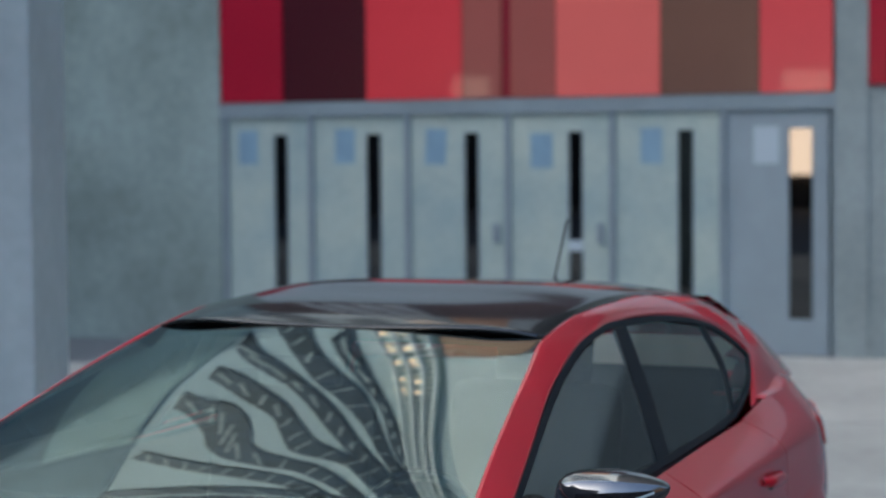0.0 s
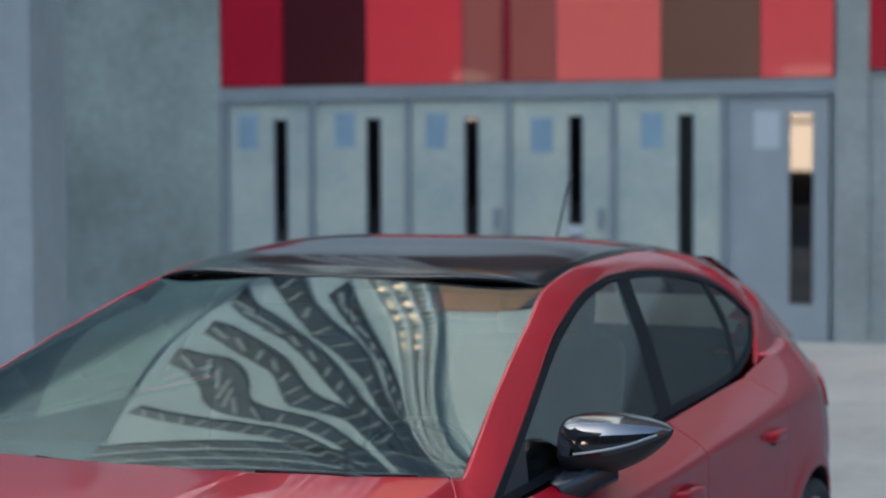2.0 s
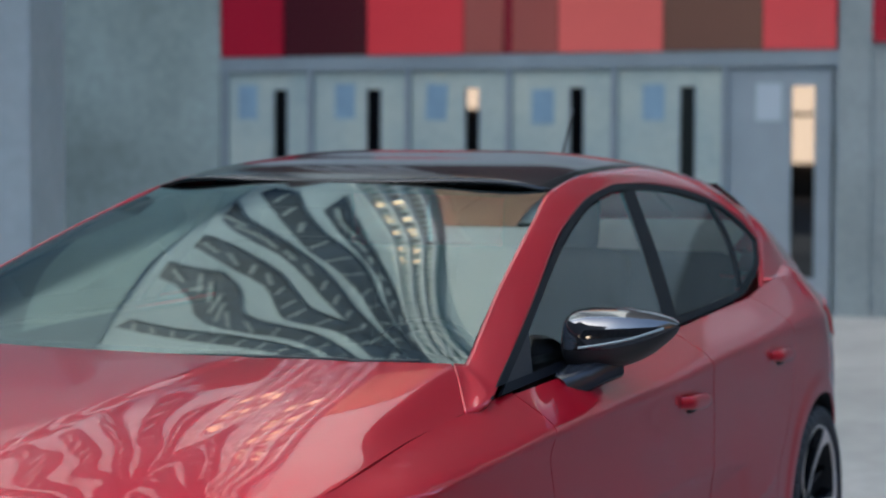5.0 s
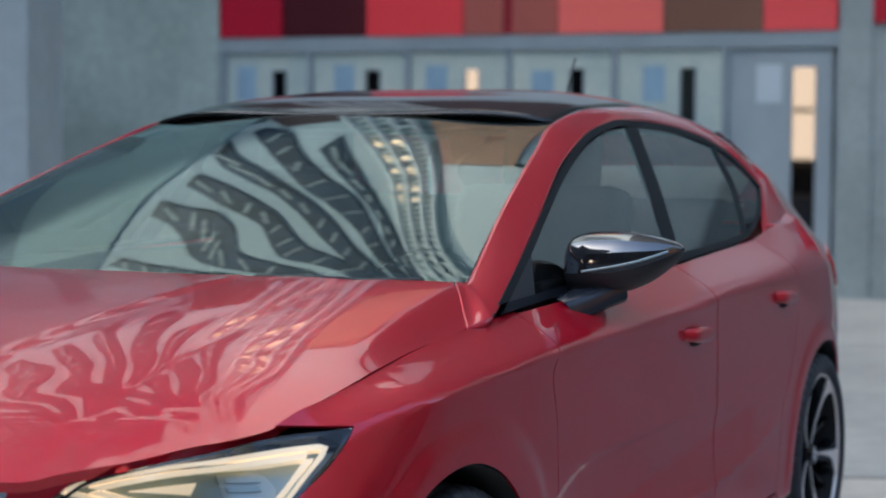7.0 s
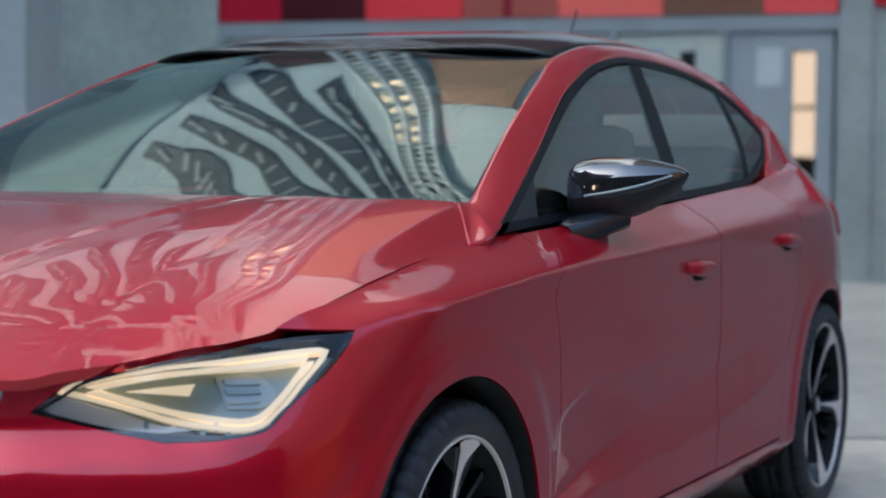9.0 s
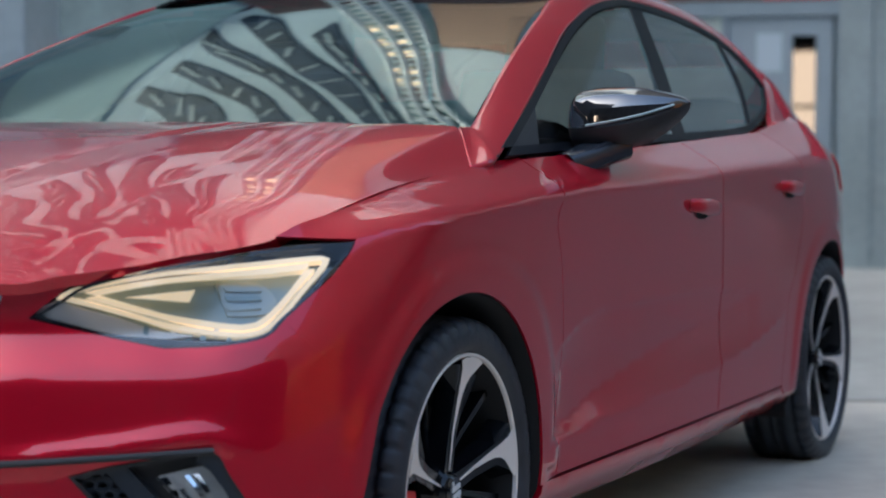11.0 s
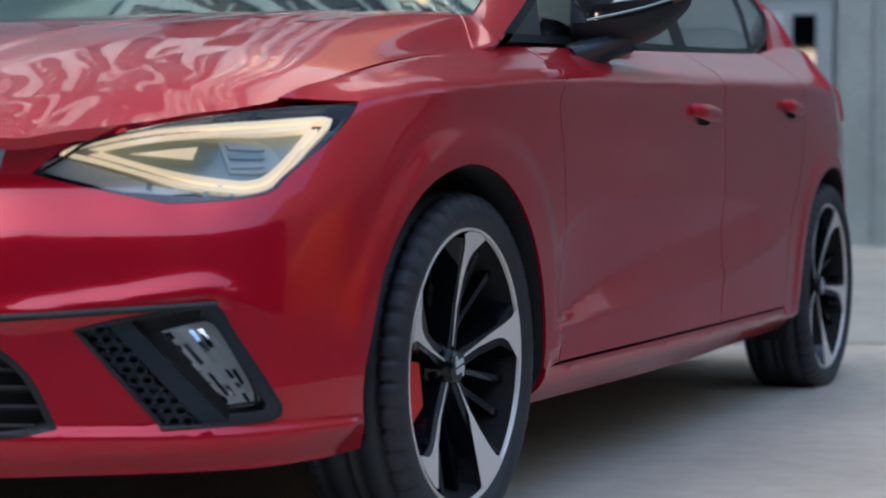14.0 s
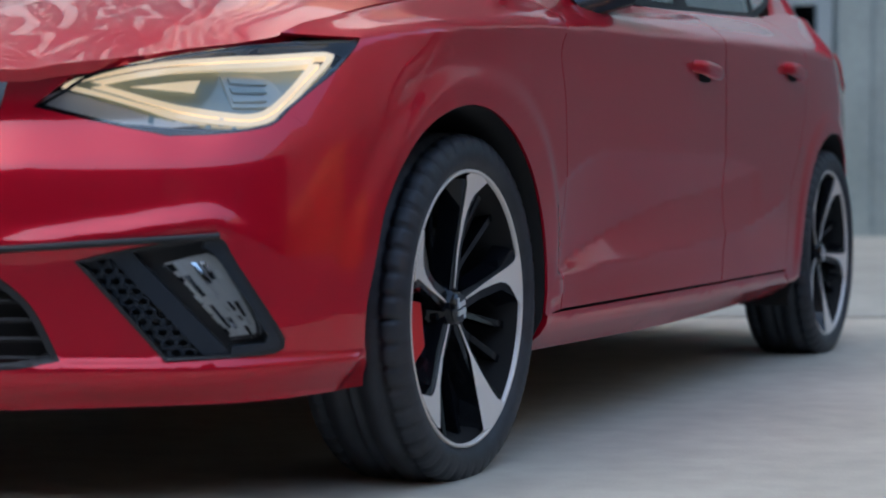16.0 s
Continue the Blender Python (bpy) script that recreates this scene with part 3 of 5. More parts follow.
                row.append((hx, float(flank(hx, max(hz, .23))[1]) - .006 - depth, hz))
            rows.append(row)
        loft("wheel_housing", rows, M_DARK, car, side=side, thick=.006)
        bm = bmesh.new()
        vs = [bm.verts.new((c[0] + (ARCH_RAD + .004) * math.cos(a), .55 * side, c[1] + (ARCH_RAD + .004) * math.sin(a))) for a in np.linspace(math.pi * -.10, math.pi * 1.10, 32)]
        bm.faces.new(vs)
        part("wheel_housing_wall", bm, M_DARK, car)

    # side glass with its rubber surround and pillars
    w_out = outline(WINDOW)
    w_in = shrink(w_out, .016)
    sheet("window_surround", w_out, greenhouse, M_TRIM, car, side=side, gap=0.0, holes=[w_in], lip=.01, off=.003, label="black rubber window surround")
    fglass = [(-0.376, 0.895, 1), (-0.558, 0.96), (-0.753, 1.033), (-1.014, 1.133), (-1.245, 1.202), (-1.437, 1.234), (-1.556, 1.242, 1), (-1.516, 1.108), (-1.420, 0.934, 1), (-0.944, 0.917)]
    sheet("front_side_window", outline(fglass), greenhouse, M_SIDE, car, side=side, gap=0.0, lip=.004, label="clear front side window")
    rglass = [(-1.640, 1.243, 1), (-1.80, 1.241), (-1.956, 1.229), (-2.209, 1.196, 1), (-2.228, 1.088), (-2.136, 0.975, 1), (-2.015, 0.957), (-1.519, 0.939, 1), (-1.602, 1.09)]
    sheet("rear_side_window", outline(rglass), greenhouse, M_TINT, car, side=side, gap=0.0, lip=.004, label="tinted rear side window")
    qglass = [(-2.243, 1.187, 1), (-2.289, 1.18), (-2.435, 1.128), (-2.518, 1.079, 1), (-2.42, 1.027), (-2.169, 0.978, 1), (-2.263, 1.088)]
    sheet("quarter_window", outline(qglass), greenhouse, M_TINT, car, side=side, gap=0.0, lip=.004, label="small tinted quarter window")
    bp = [(-1.553, 1.245, 1), (-1.642, 1.245, 1), (-1.604, 1.09), (-1.517, 0.937, 1), (-1.416, 0.93, 1), (-1.513, 1.108)]
    sheet("centre_pillar", outline(bp), greenhouse, M_TRIM, car, side=side, gap=0.0, lip=.01, off=.001, label="black centre pillar cover")
    dp = [(-2.209, 1.201, 1), (-2.244, 1.194, 1), (-2.263, 1.088), (-2.166, 0.975, 1), (-2.131, 0.971, 1), (-2.228, 1.088)]
    sheet("window_divider", outline(dp), greenhouse, M_TRIM, car, side=side, gap=0.0, lip=.01, off=.002)
    sq = [(-0.367, 0.89, 1), (-0.509, 0.946), (-0.604, 0.978, 1), (-0.523, 0.9, 1)]
    sheet("mirror_triangle", outline(sq), greenhouse, M_BLACK, car, side=side, gap=0.0, lip=.006, off=.002)

    # windscreen pillar, roof rail and rear pillar in one band
    inner = [(-.339, .687, float(bonnet(-.339, .687)[2])), (-.352, .706, .929), (-.668, .652, 1.046), (-.997, .589, 1.170), (-1.207, .543, 1.25), (-1.5, .535, 1.292), (-1.9, .53, 1.303), (-2.3, .52, 1.279), (-2.7, .50, 1.228), (-2.9, .58, 1.13), (-3.08, .66, .975)]
    for k, w in ((1, .012), (2, .37), (3, .745), (4, 1.0)):
        inner[k] = tuple(windscreen(np.array(1.0), np.array(w)) + np.array((0, .001, .002)))
    outer = [(-.203, .862), (-.275, .873), (-0.693, 1.029), (-1.069, 1.177), (-1.366, 1.245), (-1.689, 1.263), (-2.059, 1.239), (-2.393, 1.178), (-2.553, 1.086), (-2.492, 1.047), (-2.336, 0.96)]
    ui = list(range(len(inner)))
    fi = [pchip([(u, p[k]) for u, p in zip(ui, inner)]) for k in range(3)]
    fo = [pchip([(u, p[k]) for u, p in zip(ui, outer)]) for k in range(2)]
    bulge = pchip([(0, .001), (1, .003), (3, .004), (4, .008), (5, .013), (7, .014), (8, .02), (10, .02)])
    rows = []
    for u in np.linspace(0, 10, 121):
        a = np.array([float(f(u)) for f in fi])
        ox, oz = float(fo[0](u)), float(fo[1](u))
        b = np.array([ox, float(glass_y(ox, oz)) + .002, oz])
        if u < 1:
            b[1] = b[1] * u + (1 - u) * .7735
        row = []
        for w in np.linspace(0, 1, 13):
            p = a + (b - a) * w
            if u < 1:
                p[2] = p[2] * u + (float(bonnet(p[0], p[1])[2]) + .001) * (1 - u)
            k = 4 * w * (1 - w) * float(bulge(u))
            row.append(p + np.array([.1, .85, .5]) * k if u < 8 else p + np.array([0, 1, .3]) * k)
        rows.append(row)
    loft("pillar_and_roof_rail", rows, M_PAINT, car, side=side, out_from=(-1.3, 0, .8), thick=.012)

    # shoulder that closes the body under the rear pillar
    rows = []
    for x in np.linspace(-2.40, -3.18, 20):
        q, up = flank(x, float(LINES_Z[5](x)) - .004), .15 + .85 * float(ease((-2.52 - x) / .22))
        rows.append([q, q + np.array([0, -.03, .018 * up]), q + np.array([0, -.09, .042 * up]), q + np.array([0, -.17, .062 * up])])
    loft("rear_shoulder", rows, M_PAINT, car, side=side, out_from=(-2.6, 0, .6), thick=.004)

    # headlight: housing, light guides, projector, clear cover
    lamp = sheet("headlight", hl_line, flank, M_LAMP_PALE, car, side=side, gap=0.004, lip=.01, off=-.050, label="lit headlight with a warm triangular light guide")
    sheet("headlight_bezel", hl_line, flank, M_BLACK_GLOSS, lamp, side=side, gap=0.001, lip=.03, off=-.004, holes=[shrink(hl_line, .006)])
    inner_ref = [(0.8896, 0.6382, 1), (0.8446, 0.6663), (0.6975, 0.6966), (0.5856, 0.714), (0.46, 0.724), (0.385, 0.729, 1), (0.43, 0.688), (0.5054, 0.6399), (0.5601, 0.6169), (0.6403, 0.616), (0.7194, 0.6224), (0.796, 0.6331)]
    sheet("reflector_bowl", outline(inner_ref), flank, M_LAMP, lamp, side=side, gap=0.0, lip=.02, off=-.035)
    guide = [(0.8629, 0.6604, 1), (0.841, 0.6744), (0.7461, 0.6957), (0.6136, 0.7119), (0.44, 0.7255), (0.395, 0.728), (0.385, 0.724), (0.398, 0.712), (0.4981, 0.6416), (0.5345, 0.619), (0.5601, 0.6109), (0.6002, 0.6096), (0.7011, 0.6212), (0.8155, 0.6493)]
    g_out = outline(guide)
    for d0, d1 in ((.0, .0072), (.0098, .0185)):
        a, b = shrink(g_out, d0), shrink(g_out, d1)
        sheet("light_guide", a, flank, M_DRL, lamp, side=side, gap=0.0, holes=[b], lip=.012, off=-.009, step=.05, label="warm glowing light guide")
    wedge = [(0.7619, 0.6629, 1), (0.6562, 0.6757, 1), (0.6659, 0.6574, 1)]
    sheet("inner_light_wedge", outline(wedge), flank, M_DRL, lamp, side=side, gap=0.0, lip=.008, off=-.013)
    # small chips, some near-white to stand in for glints
    for i in range(16):
        cs = .82 - .021 * i
        cz = .6235 - .02 * i / 16 + .006 * math.sin(i * 2.3)
        chip = [(cs, cz - .006, 1), (cs - .008, cz - .008, 1), (cs - .010, cz + .003, 1), (cs - .002, cz + .004, 1)]
        if .56 < cs:
            sheet("bezel_facet", outline(chip), flank, M_LAMP if i % 3 else M_FACET, lamp, side=side, gap=0.0, lip=.004, off=-.014 + .004 * math.sin(i * 5.1), step=.05)
    eye = [(0.6209, 0.6885, 1), (0.5418, 0.7, 1), (0.5163, 0.694), (0.5005, 0.6719), (0.5151, 0.6548), (0.5406, 0.648, 1), (0.6051, 0.6442, 1)]
    proj = sheet("projector", outline(eye), flank, M_LAMP_PALE, lamp, side=side, gap=0.0, lip=.012, off=-.030)
    for k in range(3):
        zz = .686 - .014 * k
        slat = [(.605, zz, 1), (.53 + .004 * k, zz + .0055, 1), (.527 + .004 * k, zz - .0015, 1), (.602, zz - .007, 1)]
        sheet("projector_lens", outline(slat), flank, M_LAMP_PALE if k != 1 else M_LAMP, proj, side=side, gap=0.0, lip=.004, off=-.026, step=.05)
    foot = [(.800, .6105, 1), (.745, .6085), (.690, .6045), (.620, .6030), (.560, .6070), (.528, .6180, 1), (.516, .6240, 1), (.5418, .6085), (.6172, .5965), (.7024, .5925), (.7800, .6060)]
    sheet("lower_bezel", outline(foot), flank, M_BLACK_GLOSS, lamp, side=side, gap=0.0, lip=.006, off=-.006, label="dark lower bezel with glints")
    # near-white sheet gives the inner tip of the lamp its lit look
    tip = [(.893, .6395, 1), (.866, .656), (.80, .6395), (.72, .6195), (.66, .612, 1), (.72, .607), (.79, .6145), (.86, .628)]
    sheet("pale_lamp_tip", outline(tip), flank, M_FACET, lamp, side=side, gap=0.0, lip=.006, off=-.012)
    sheet("cover_lens", hl_line, flank, M_LENS, lamp, side=side, gap=0.002, lip=.004, off=-.001, label="clear cover lens")

    # fog lamp bay
    bay = sheet("fog_lamp_bay", fog_line, flank, M_BLACK, car, side=side, gap=0.0, lip=.0, off=-.028, label="black plastic fog lamp bay")
    sheet("bay_frame", fog_line, flank, M_BLACK, bay, side=side, gap=0.0, lip=.05, off=.003, holes=[shrink(fog_line, .006)])
    rim = [(.650, .4415, 1), (.622, .435), (.602, .401), (.532, .293), (.533, .280), (.546, .2735), (.615, .268, 1), (.612, .284, 1), (.560, .288), (.556, .297), (.634, .415), (.655, .426, 1)]
    sheet("outer_frame", outline(rim), flank, M_BAY, bay, side=side, gap=0.0, lip=.03, off=.002)
    rib = [(.789, .417, 1), (.755, .421, 1), (.612, .272, 1), (.650, .268, 1)]
    sheet("diagonal_frame", outline(rib), flank, M_BAY, bay, side=side, gap=0.0, lip=.03, off=-.006)
    fl = [(.712, .405, 1), (.66, .419), (.634, .416), (.600, .366), (.568, .316), (.566, .296, 1), (.612, .293, 1), (.655, .345)]
    lens_line = outline(fl)
    sheet("fog_reflector", lens_line, flank, M_FACET, bay, side=side, gap=0.002, lip=.01, off=-.024)
    sheet("fog_lens", lens_line, flank, M_LENS, bay, side=side, gap=0.0, lip=.004, off=-.006)
    # white, chrome and black facets mixed to imitate bright and dark reflections
    lamp_rng = random.Random(4)
    for i in range(7):
        for j in range(6):
            if lamp_rng.random() < .22:
                continue
            j0, j1 = lamp_rng.uniform(-.05, .05), lamp_rng.uniform(-.05, .05)
            q0, q1, r0, r1 = i / 7 + .005 + j1 * .6, (i + 1) / 7 + j0, j / 6 + .008, (j + 1) / 6 - lamp_rng.uniform(.005, .05)
            at = lambda q, r: np.array((.706 - .092 * q, .402 - .106 * q)) * (1 - r) + np.array((.640 - .070 * q, .414 - .114 * q)) * r
            pts = [at(q0, r0), at(q1, r0 + .02), at(q1 - .01, r1), at(q0, r1)]
            tilt = lamp_rng.uniform(.2, 1.8), lamp_rng.uniform(-.7, .7)
            V = [flank(*v) * (1, side, 1) + np.array([-.018, -.012 * side, 0]) + np.array([.006, .004 * side, 0]) * (tilt[0] * (k in (1, 2)) + tilt[1] * (k in (2, 3))) for k, v in enumerate(pts)]
            pick = lamp_rng.random()
            link("reflector_facet", V, [(0, 1, 2, 3)], M_FACET if pick < .40 else M_CHROME if pick < .68 else M_RIM_BLACK, bay, smooth=False)
    # honeycomb mesh in the bay
    for r in range(10):
        for k in range(12):
            cs, cz = .838 - .0195 * k - (.0098 if r % 2 else 0), .409 - .0150 * r
            lo = .842 - (.409 - cz) * .89
            if lo - .064 < cs < lo - .006:
                hexa = [(cs + .0112 * math.cos(math.pi / 3 * q + .52), cz + .0112 * .80 * math.sin(math.pi / 3 * q + .52), 1) for q in range(6)]
                hl = outline(hexa, step=.05)
                sheet("mesh_cell", hl, flank, M_BAY, bay, side=side, gap=0.0, holes=[shrink(hl, .0034)], lip=.008, off=-.009, step=.2)
    dot = [(.722 + .006 * math.cos(q), .325 + .006 * math.sin(q)) for q in np.linspace(0, 2 * math.pi, 12, endpoint=False)]
    sheet("parking_sensor", outline(dot, step=.05), flank, M_DARK, bay, side=side, gap=0, lip=.006, off=-.010)

    # door handles
    for door, hx, hz in ((fd, -1.245, .768), (rd, -2.035, .803)):
        rows = []
        for q in np.linspace(-1, 1, 17):
            x = hx + .098 * q
            y = float(flank(x, hz)[1])
            lift = .026 * (1 - abs(q) ** 6) + .002
            hh = .0195 * (1 - .35 * q * q)
            rows.append([(x, y + lift - .012 + .012 * math.cos(a), hz + .006 * q + hh * math.sin(a)) for a in np.linspace(0, 2 * math.pi, 16, endpoint=False)])
        loft("door_handle", rows, M_PAINT, door, side=side, closed=True, out_from=(hx, .85, hz))
        # flat black patch stands in for the shade in the handle's recess
        bowl = [(hx + .040, hz + .010), (hx - .040, hz + .010), (hx - .044, hz - .023), (hx + .044, hz - .023)]
        sheet("handle_shade", outline(bowl), flank, M_DARK, door, side=side, gap=0, lip=0, off=.0015)

    # door mirror
    secs = [(.765, .950, .024, .030), (.772, .950, .046, .052), (.790, .951, .060, .074), (.83, .953, .0655, .085), (.88, .957, .0625, .083), (.93, .964, .050, .072), (.97, .974, .031, .052), (.995, .982, .014, .030), (1.004, .986, .003, .008)]
    fz, fh, fx = (pchip([(q[0], q[k]) for q in secs]) for k in (1, 2, 3))
    cap_rows, low_rows = [], []
    for y in np.concatenate([np.linspace(.765, .79, 6), np.linspace(.80, .97, 14), np.linspace(.975, 1.004, 8)]):
        z, h, d = float(fz(y)), float(fh(y)), float(fx(y))
        ring = lambda a0, a1, n: [(-.745 + .02 * (y - .765) - (y - .77) * .10 + d * math.copysign(abs(math.cos(a)) ** .8, math.cos(a)), y, z + h * math.copysign(abs(math.sin(a)) ** .75, math.sin(a))) for a in np.linspace(a0, a1, n)]
        cap_rows.append(ring(-.18, math.pi + .18, 18))
        low_rows.append(ring(math.pi + .18, 2 * math.pi - .18, 18))
    mirror = loft("door_mirror", cap_rows, M_CAP, car, "gloss black door mirror", side=side, out_from=(-.745, .87, .95))
    loft("mirror_lower_shell", low_rows, M_BLACK, mirror, side=side, out_from=(-.745, .87, .95))
    rows = []
    along = np.array([-.10, .052, .034])
    along /= np.linalg.norm(along)
    e1 = np.cross(along, (0, 0, 1))
    e1 /= np.linalg.norm(e1)
    e2 = np.cross(e1, along)
    for q in np.linspace(0, 1, 9):
        c = np.array([-.625 - .125 * q, .788 + .060 * q, .852 + .050 * q])
        a, b = .040 + .016 * q, .034 - .006 * math.sin(math.pi * q)
        rows.append([c + e1 * a * math.copysign(abs(math.cos(t)) ** .7, math.cos(t)) + e2 * b * math.copysign(abs(math.sin(t)) ** .7, math.sin(t)) for t in np.linspace(0, 2 * math.pi, 28, endpoint=False)])
    loft("mirror_foot", rows, M_FOOT, mirror, side=side, closed=True, out_from=(-.69, .82, .89))
    tube("mirror_indicator", [(-.745 + .02 * (y - .765) - (y - .77) * .10 + float(fx(y)) * 1.005, y * side, float(fz(y)) - .012 + .1 * (y - .83)) for y in np.linspace(.82, .985, 14)], .0026, M_LAMP_PALE, mirror)

# bonnet
rear = [(-.195, 0), (-.205, .25), (-.235, .45), (-.285, .60), (-.318, .66), (-.335, .684, 1), (-.29, .7195), (-.24, .7515), (-.205, .7715, 1)]
edge_l = [(x, float(bonnet_edge_y(x)) - .0015) for x in (-.15, -.1, 0, .1, .2, .27, .33, .38, .41)]
front = [(.457, .672), (.499, .632), (.528, .607), (.598, .553), (.650, .502), (.697, .452), (.735, .36), (.775, .2), (.79, 0)]
half_line = rear + edge_l + front
bon_line = half_line + [(q[0], -q[1], *q[2:]) for q in reversed(half_line[1:-1])]
sheet("bonnet", outline(bon_line), bonnet, M_PAINT, car, gap=0.0012, lip=.02, step=.014, label="glossy red creased bonnet")

# front bumper with its openings
LOWER = [(.965, .400, 1), (.90, .345), (.858, .264, 1), (.95, .250), (1.2, .245)]
low_line = outline(nose_of(LOWER))
up_line = outline(nose_of([(1.08, .545, 1), (.978, .60), (.945, .668, 1)]))
fog_far = np.stack([2 * S_NOSE - fog_line[:, 0], fog_line[:, 1]], 1)
half = [(0.3, 0.203, 1), (0.34, 0.235), (0.37, 0.275), (0.383, 0.337), (0.366, 0.41), (0.347, 0.468, 1), (0.43, 0.56), (0.5005, 0.6199, 1), (0.5078, 0.6288), (0.5418, 0.6058), (0.6172, 0.5939), (0.7024, 0.5901, 1), (0.7851, 0.6058), (0.9042, 0.6331, 1), (0.8617, 0.6655), (0.8386, 0.6859, 1), (0.8617, 0.697), (0.9322, 0.694), (1.072, 0.6915)]
low_edge = [(1.1, .1853), (.8, .1905), (.6, .196, 1), (.45, .2005, 1)]
hb = half + [(2 * S_NOSE - p[0], *p[1:]) for p in reversed(half)] + [(2 * S_NOSE - p[0], *p[1:]) for p in reversed(low_edge)] + low_edge
bumper = sheet("front_bumper", outline(hb), nose, M_PAINT, car, gap=0.0, lip=.04, step=.012, holes=[low_line, up_line, fog_line, fog_far], label="glossy red front bumper")
gr = sheet("upper_grille", up_line, nose, M_DARK, car, gap=0.0, lip=0, off=-.03, label="black mesh grille with a chrome frame")
sheet("grille_frame", up_line, nose, M_CHROME, gr, gap=-.002, lip=.02, off=.004, holes=[shrink(up_line, .014)])
for i in range(6):
    z = .56 + .018 * i
    rows = [[nose(s, z) * 1.0 + np.array([-.012 + dx, 0, dz]) for dx, dz in ((0, -.003), (.006, 0), (0, .003))] for s in np.linspace(1.06 - .02 * i, 2 * S_NOSE - 1.06 + .02 * i, 30)]
    loft("grille_bar", rows, M_BLACK_GLOSS, gr)
lg = sheet("lower_grille", low_line, nose, M_DARK, car, gap=0.0, lip=0, off=-.05, label="black lower grille")
sheet("lower_grille_frame", low_line, nose, M_BLACK, lg, gap=0, lip=.05, off=-.004, holes=[shrink(low_line, .012)])
for i in range(5):
    z = .265 + .028 * i
    rows = [[nose(s, z) + np.array([-.03 + dx, 0, dz]) for dx, dz in ((0, -.004), (.008, 0), (0, .004))] for s in np.linspace(.88 + .012 * i, 2 * S_NOSE - .88 - .012 * i, 30)]
    loft("grille_bar", rows, M_BLACK, lg)
for sgn in (1, -1):
    rows = [[nose(s if sgn > 0 else 2 * S_NOSE - s, z) + (0.008 + dx) * np.array([.75, .6 * sgn, 0]) + np.array([0, 0, dz]) for dx, dz in ((-.012, -.006), (.003, -.004), (.003, .004), (-.012, .006))]
            for s, z in [(1.39 - (1.39 - .63) * q, .398 + .047 * q) for q in np.linspace(0, 1, 30)]]
    loft("bumper_blade", rows, M_BLACK, bumper, "black plastic blade")

# windscreen, roof and rear window
WS = [(-1, 0, 1), (1, 0, 1), (1, 1, 1), (-1, 1, 1)]
sheet("windscreen", outline(WS, step=.05), windscreen, M_WS, car, step=.06, gap=0.0, lip=0, label="windscreen of clear glass")
band = [(-1, .93, 1), (1, .93, 1), (1, 1.0, 1), (-1, 1.0, 1)]
sheet("windscreen_band", outline(band, step=.05), windscreen, M_BLACK_GLOSS, car, step=.06, gap=0.0, lip=0, off=-.003)
lowband = [(-1, 0, 1), (1, 0, 1), (1, .05, 1), (-1, .05, 1)]
sheet("windscreen_lower_band", outline(lowband, step=.05), windscreen, M_BLACK, car, step=.06, gap=0.0, lip=0, off=-.003)
roof_mid = pchip([(-1.1, 1.262), (-1.125, 1.267), (-1.20, 1.290), (-1.32, 1.312), (-1.50, 1.329), (-1.70, 1.3455), (-1.76, 1.3465), (-1.85, 1.344), (-2.0, 1.336), (-2.3, 1.318), (-2.62, 1.274), (-2.78, 1.24)])
roof_edge = pchip([(-1.2, 1.250), (-1.5, 1.293), (-1.9, 1.304), (-2.3, 1.280), (-2.7, 1.229), (-2.78, 1.213)])
rows = []
for q in np.linspace(0, 1, 60):
    row = []
    for y in np.linspace(-1, 1, 41):
        yy = y * .541
        hx = float(ws_head_x(abs(yy)))
        x = hx + q * (-2.74 - hx)
        k = abs(y) ** 4.5
        row.append((x, yy * (1 - .06 * q), float(roof_mid(x)) * (1 - k) + float(roof_edge(x)) * k))
    rows.append(row)
loft("roof", rows, M_ROOF, car, "gloss black roof", out_from=(-1.8, 0, .8), thick=.012)
rows = [[(-2.72 - .36 * q, y * (.49 + .14 * q), 1.248 - .28 * q + .03 * math.sin(math.pi * q)) for y in np.linspace(-1, 1, 15)] for q in np.linspace(0, 1, 9)]
loft("rear_window", rows, M_TINT, car, "tinted rear window", out_from=(-1.8, 0, .8))
antenna = loft("antenna", [[(-2.64 - .03 * q + r * math.cos(a) * 2.2, r * math.sin(a), 1.266 + .034 * q) for a in np.linspace(0, 2 * math.pi, 12, endpoint=False)] for q, r in ((0, .02), (.4, .016), (.8, .009), (1, .004))], M_BLACK, car, "short black whip antenna", closed=True)
tube("antenna_whip", [(-2.66 - .115 * q, 0, 1.295 + .185 * q) for q in (0, .5, 1)], .0035, M_BLACK, antenna)

# wipers
for y0, y1 in ((.62, .02), (.10, -.52)):
    pts = []
    for q in np.linspace(0, 1, 14):
        y = y0 + (y1 - y0) * q
        p = windscreen(np.array(y / .70), np.array(.020 + .022 * math.sin(math.pi * q)))
        pts.append(p + np.array([.004, 0, .008]))
    wp = tube("wiper", pts, .0045, M_BLACK, car, "black windscreen wiper")
    tube("wiper_arm", [np.array(pts[0]) + np.array([.03, .03, -.02]), np.array(pts[3]) + np.array([.02, 0, .004]), np.array(pts[7]) + np.array([.0, 0, .008])], .005, M_BLACK, wp)

